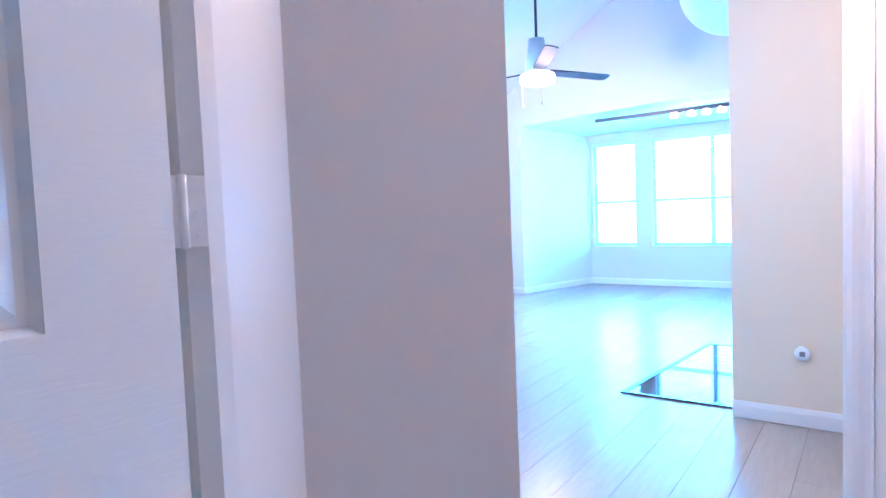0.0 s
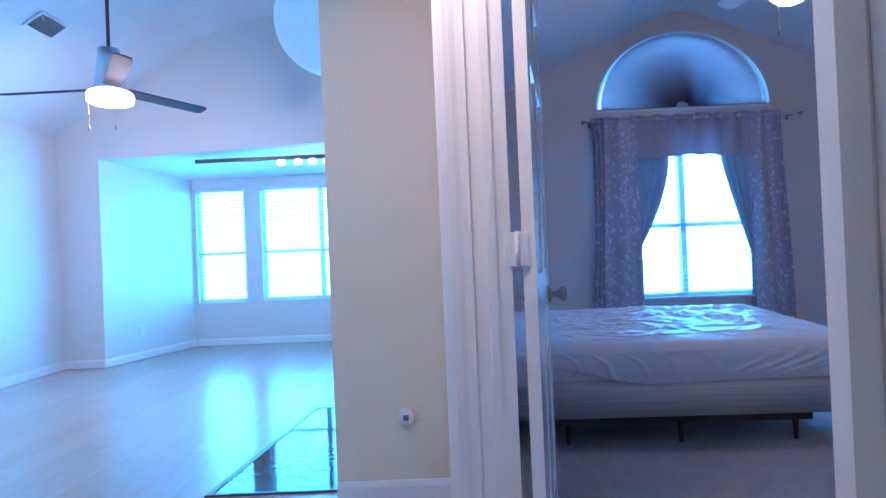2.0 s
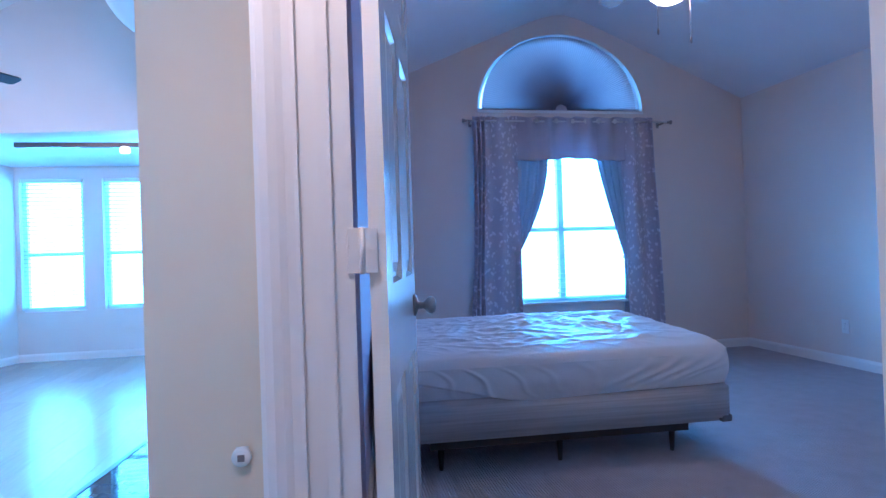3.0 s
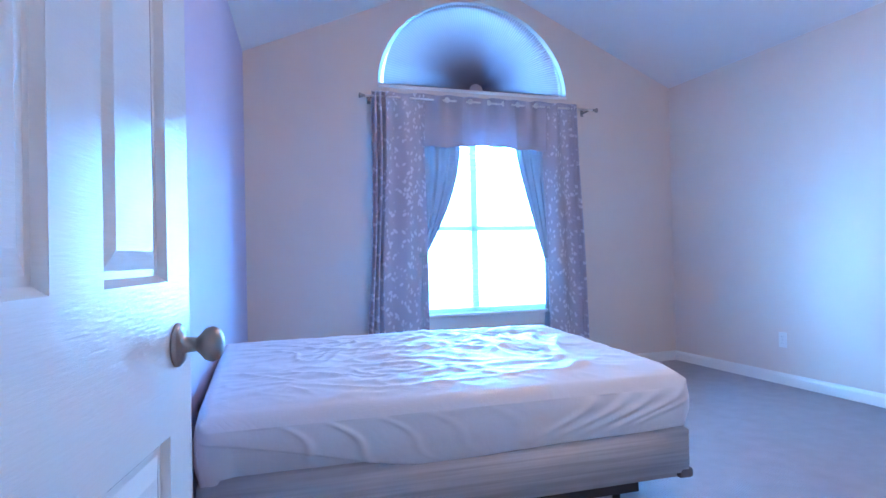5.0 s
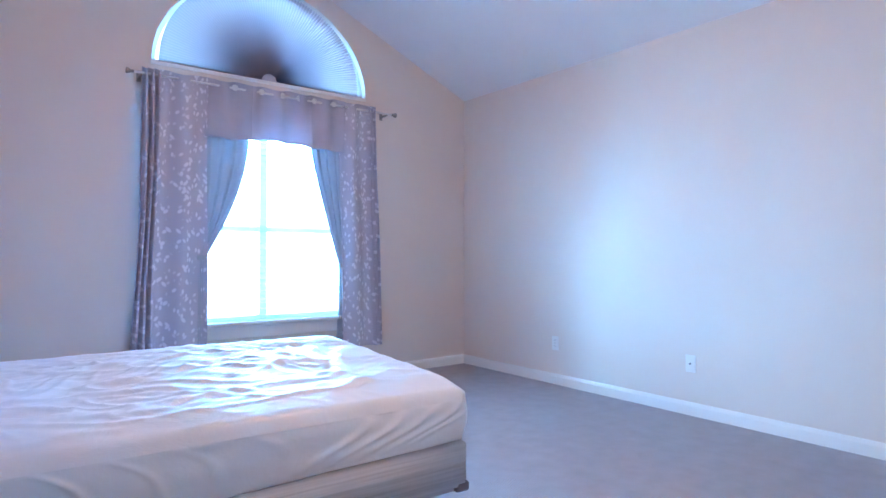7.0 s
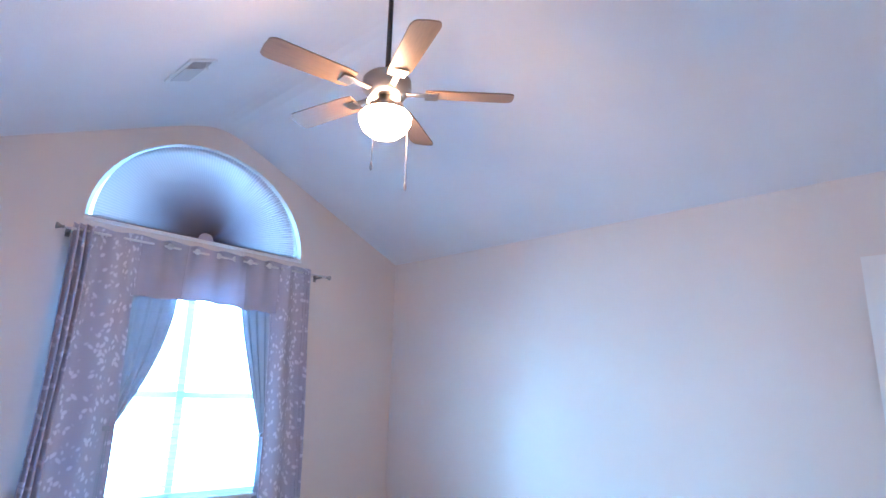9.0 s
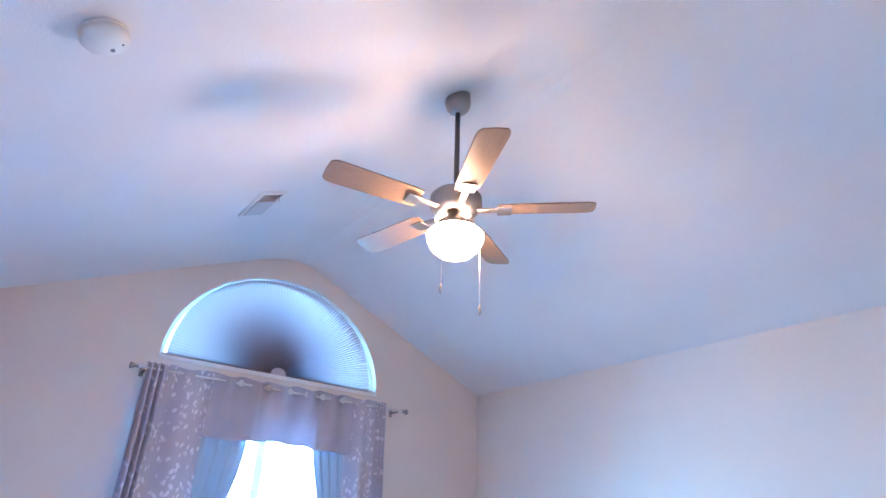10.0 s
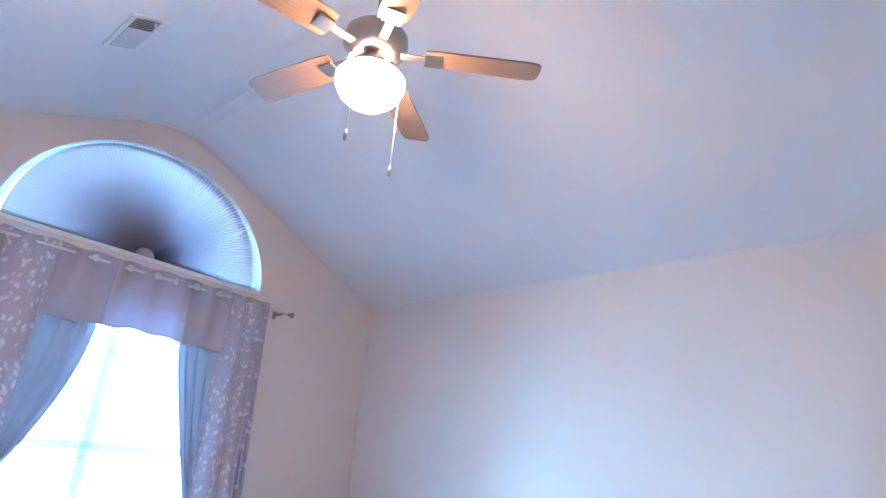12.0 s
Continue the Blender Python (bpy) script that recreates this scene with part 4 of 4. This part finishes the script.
# ---- ceiling fittings ----
def ceiling_vent(at, slope, yaw, w, h, label, dark=PLASTIC):
    v = thing("ceiling_vent", label, "air vent", (0, 0, 0), "ceiling vents")
    v.matrix_world = Matrix.Translation(at) @ pose(0, 0, 0, 0, slope, 0) @ pose(0, 0, 0, 0, 0, yaw)
    part("vent_frame", boxes((-w / 2, -h / 2, -0.010, w / 2, -h / 2 + 0.022, 0), (-w / 2, h / 2 - 0.022, -0.010, w / 2, h / 2, 0), (-w / 2, -h / 2 + 0.022, -0.010, -w / 2 + 0.022, h / 2 - 0.022, 0), (w / 2 - 0.022, -h / 2 + 0.022, -0.010, w / 2, h / 2 - 0.022, 0)), PLASTIC, v)
    part("vent_backing", boxes((-w / 2 + 0.02, -h / 2 + 0.02, -0.003, w / 2 - 0.02, h / 2 - 0.02, -0.001)), dark, v)
    n = int((h - 0.05) / 0.016)
    for i in range(n):
        s = part("slat", boxes((-w / 2 + 0.022, -0.006, -0.0006, w / 2 - 0.022, 0.006, 0.0006)), PLASTIC, v)
        s.matrix_local = pose(0, -h / 2 + 0.032 + 0.016 * i, -0.007, 32)
    part("lever", boxes((w / 2 - 0.05, -h / 2 + 0.04, -0.05, w / 2 - 0.046, -h / 2 + 0.05, -0.008)), PLASTIC, v)
    return v


bed_vent = ceiling_vent((1.535, 5.38, ceil_z(1.535) - 0.001), -23.6, 0, 0.16, 0.35, "white ceiling vent, dark slotted end, on the sloping bedroom ceiling", GREYPLASTIC)
part("damper_plate", boxes((-0.058, -0.055, -0.014, 0.058, 0.152, -0.0105), bevel=0.001), material("grey_damper", (0.58, 0.58, 0.58), 0.4)[0], bed_vent, "flat white damper plate")
ceiling_vent((-3.30, 5.55, 3.08), -31.5, 0, 0.20, 0.34, "grey slatted ceiling vent on the living room ceiling's slope", GREYPLASTIC)

smoke = thing("smoke_detector", "round white smoke detector on the sloping bedroom ceiling", "smoke detector")
smoke.matrix_world = Matrix.Translation((0.535, 3.98, ceil_z(0.535))) @ pose(0, 0, 0, 0, -23.6, 0)
part("base", turned([(0.001, 0.002), (0.064, 0.0), (0.066, -0.012), (0.001, -0.013)], 32), PLASTIC, smoke, smooth=True)
part("cover", turned([(0.001, -0.012), (0.062, -0.012), (0.066, -0.026), (0.058, -0.040), (0.001, -0.044)], 32), PLASTIC, smoke, smooth=True)
part("test_button", turned([(0.001, -0.042), (0.006, -0.0425), (0.006, -0.046), (0.001, -0.047)], 16, (0.02, 0.022, 0)), GREYPLASTIC, smoke)
part("indicator_lamp", turned([(0.001, -0.042), (0.003, -0.0425), (0.003, -0.045), (0.001, -0.046)], 12, (0.04, -0.01, 0)), GREYPLASTIC, smoke)

# Invented fixture, kept out of view, around the added hall fill.
hall_fill = thing("hall_fill_fixture", "unseen round flush ceiling light added to brighten the hall", "ceiling light", (-0.22, 1.85, 2.33))
part("base_ring", turned([(0.001, 0.0), (0.14, 0.0), (0.145, -0.02), (0.001, -0.022)], 32), NICKEL, hall_fill, smooth=True)
part("shade", turned([(0.001, -0.02), (0.13, -0.022), (0.125, -0.045), (0.09, -0.075), (0.04, -0.09), (0.001, -0.092)], 32), BOWL, hall_fill, "lit frosted shade", True)

globe = thing("globe_pendant", "large round frosted glass pendant hanging over the foyer", "pendant lamp", (-0.79, 4.60, 0))
part("globe", turned([(0.001, 2.98)] + [(0.355 * math.sin(math.pi * i / 24), 2.63 + 0.355 * math.cos(math.pi * i / 24)) for i in range(1, 24)] + [(0.001, 2.275)], 48), GLOBE, globe, "veined frosted glass globe", True)
part("stem", turned([(0.001, 3.60), (0.01, 3.60), (0.01, 2.97), (0.001, 2.97)], 12), NICKEL, globe, smooth=True)
part("canopy", turned([(0.001, 3.60), (0.06, 3.60), (0.06, 3.57), (0.001, 3.56)], 24), NICKEL, globe, smooth=True)

track = thing("track_light", "dark ceiling track with small lit spot heads in the window bay", "track light", (-2.84, 7.27, 2.222))
part("track_bar", boxes((0, -0.03, -0.045, 2.1, 0.03, 0.0), bevel=0.004), BRONZE, track)
for x in (0.95, 1.14, 1.30, 1.46, 1.62):
    part("spot_head", turned([(0.001, -0.040), (0.034, -0.042), (0.046, -0.07), (0.042, -0.095), (0.001, -0.097)], 20, (x, 0, 0)), DISC, track, "lit spot head", True)


# ---- small wall fittings ----
def outlet(at, rz, label):
    """A duplex outlet; its face looks along -y before the turn."""
    o = thing("wall_outlet", label, "power outlet", at, "wall outlets", rz)
    part("cover_plate", boxes((-0.035, -0.006, -0.057, 0.035, 0, 0.057), bevel=0.002), PLASTIC, o)
    for s in (-1, 1):
        part("socket", boxes((-0.016, -0.008, s * 0.024 - 0.014, 0.016, -0.006, s * 0.024 + 0.014), bevel=0.0008), PLASTIC, o)
        part("slot", boxes((-0.008, -0.0085, s * 0.024 - 0.004, -0.006, -0.0078, s * 0.024 + 0.006), (0.006, -0.0085, s * 0.024 - 0.004, 0.008, -0.0078, s * 0.024 + 0.005)), GREYPLASTIC, o)
    part("screw", turned([(0.001, -0.0075), (0.003, -0.0072), (0.003, -0.006), (0.001, -0.006)], 10, (0, 0, 0), "y"), NICKEL, o)
    return o


outlet((XR, 5.395, 0.335), -90, "white outlet plate low on the beige wall")
coax = thing("cable_plate", "white cable socket plate low on the beige wall", "cable socket", (XR, 4.212, 0.340), turn=-90)
part("cover_plate", boxes((-0.035, -0.006, -0.057, 0.035, 0, 0.057), bevel=0.002), PLASTIC, coax)
part("cable_jack", turned([(0.001, -0.018), (0.005, -0.018), (0.006, -0.006), (0.001, -0.006)], 14, (0, 0, 0), "y"), GREYPLASTIC, coax, "small dark cable jack")
outlet((-3.66, 7.545, 0.33), 74.2, "white outlet plate low on the bay wall")

plug = thing("plug_in_night_light", "round white plug-in night light, dark square face, on cream wall", "night light", (-0.285, 3.33, 0.365))
part("outlet_plate", boxes((-0.022, -0.004, -0.03, 0.022, 0, 0.03), bevel=0.001), PLASTIC, plug)
part("body", turned([(0.001, -0.004), (0.030, -0.004), (0.034, -0.012), (0.034, -0.030), (0.028, -0.037), (0.001, -0.038)], 28, (0, 0, 0), "y"), PLASTIC, plug, smooth=True)
part("sensor_face", boxes((-0.012, -0.041, -0.012, 0.012, -0.0375, 0.012), bevel=0.001), GREYPLASTIC, plug, "dark square sensor")

thermo = thing("thermostat", "white wall thermostat with a grey window near the wall's edge", "thermostat", (-1.12, 1.738, 1.615), turn=90)
part("back_plate", boxes((-0.032, -0.008, -0.072, 0.032, 0, 0.072), bevel=0.003), PLASTIC, thermo)
part("cover", boxes((-0.029, -0.032, -0.066, 0.029, -0.008, 0.066), bevel=0.005), PLASTIC, thermo)
part("display", boxes((-0.020, -0.034, 0.0, 0.020, -0.0315, 0.04)), GREYPLASTIC, thermo, "grey display window")

# ---- floors: boards and foyer stone ----
INSET = [(-1.20, 3.46), (-1.045, 4.95), (0.0, 4.95), (0.0, 3.46)]


def floor_boards():
    parent = tagged(new("floor"), "light oak laminate boards with a soft sheen", "", "", "structure")
    wid, rnd = 0.19, random.Random(5)
    protos = {}
    count = 0
    x = -4.25
    while x < 0.6:
        x1 = min(x + wid, 0.62)
        y = -1.6 + rnd.uniform(-0.9, 0)
        while y < 8.43:
            ln = rnd.choice((1.2, 1.5, 1.8))
            y0, y1 = max(y, -1.6), min(y + ln, 8.43)
            y += ln
            if y1 - y0 < 0.05:
                continue
            if x < -0.9 and y1 < 1.06:
                continue
            if x < -0.9 and y0 < 1.0:
                y0 = 1.0
            key = (round(x1 - x, 3), round(y1 - y0, 3))
            if key not in protos:
                bm = boxes((0.0008, 0.0008, -0.012, key[0] - 0.0008, key[1] - 0.0008, -0.003))
                protos[key] = mesh_ob("board", bm, OAK)
                ob = protos[key]
            else:
                ob = new("board", protos[key].data)
            ob.parent = parent
            ob.location = (x, y0, 0.0)
            count += 1
        x = x1
    return count


floor_boards()
foyer = tagged(new("foyer_floor"), "polished dark stone tiles set in the oak floor behind a metal edge", "", "", "structure")


def inset_x(y):
    return -1.20 + (y - 3.46) * 0.104


ys = [3.46 + 0.298 * i for i in range(6)]
for a, b in zip(ys, ys[1:]):
    xs = [inset_x((a + b) / 2), -0.82, -0.52, -0.22, 0.0]
    for i, (c, d) in enumerate(zip(xs, xs[1:])):
        bm = bmesh.new()
        l0 = inset_x(a) if i == 0 else c
        l1 = inset_x(b) if i == 0 else c
        prism(bm, [(l0 + 0.001, a + 0.001), (d - 0.001, a + 0.001), (d - 0.001, b - 0.001), (l1 + 0.001, b - 0.001)], -0.002, 0.004)
        part("tile", bm, STONE, foyer)
part("edge_trim", prism(bmesh.new(), [(-1.235, 3.435), (-0.02, 3.435 + 0.02), (-0.02, 3.46), (-1.20, 3.46)], -0.002, 0.007), BRONZE, foyer, "thin dark metal edge")
part("edge_trim", prism(bmesh.new(), [(-1.235, 3.435), (-1.20, 3.46), (-1.045, 4.95), (-1.07, 4.975)], -0.002, 0.007), BRONZE, foyer, "thin dark metal edge")
part("edge_trim", prism(bmesh.new(), [(-1.07, 4.975), (-1.045, 4.95), (-0.0, 4.95), (-0.0, 4.975)], -0.002, 0.007), BRONZE, foyer, "thin dark metal edge")
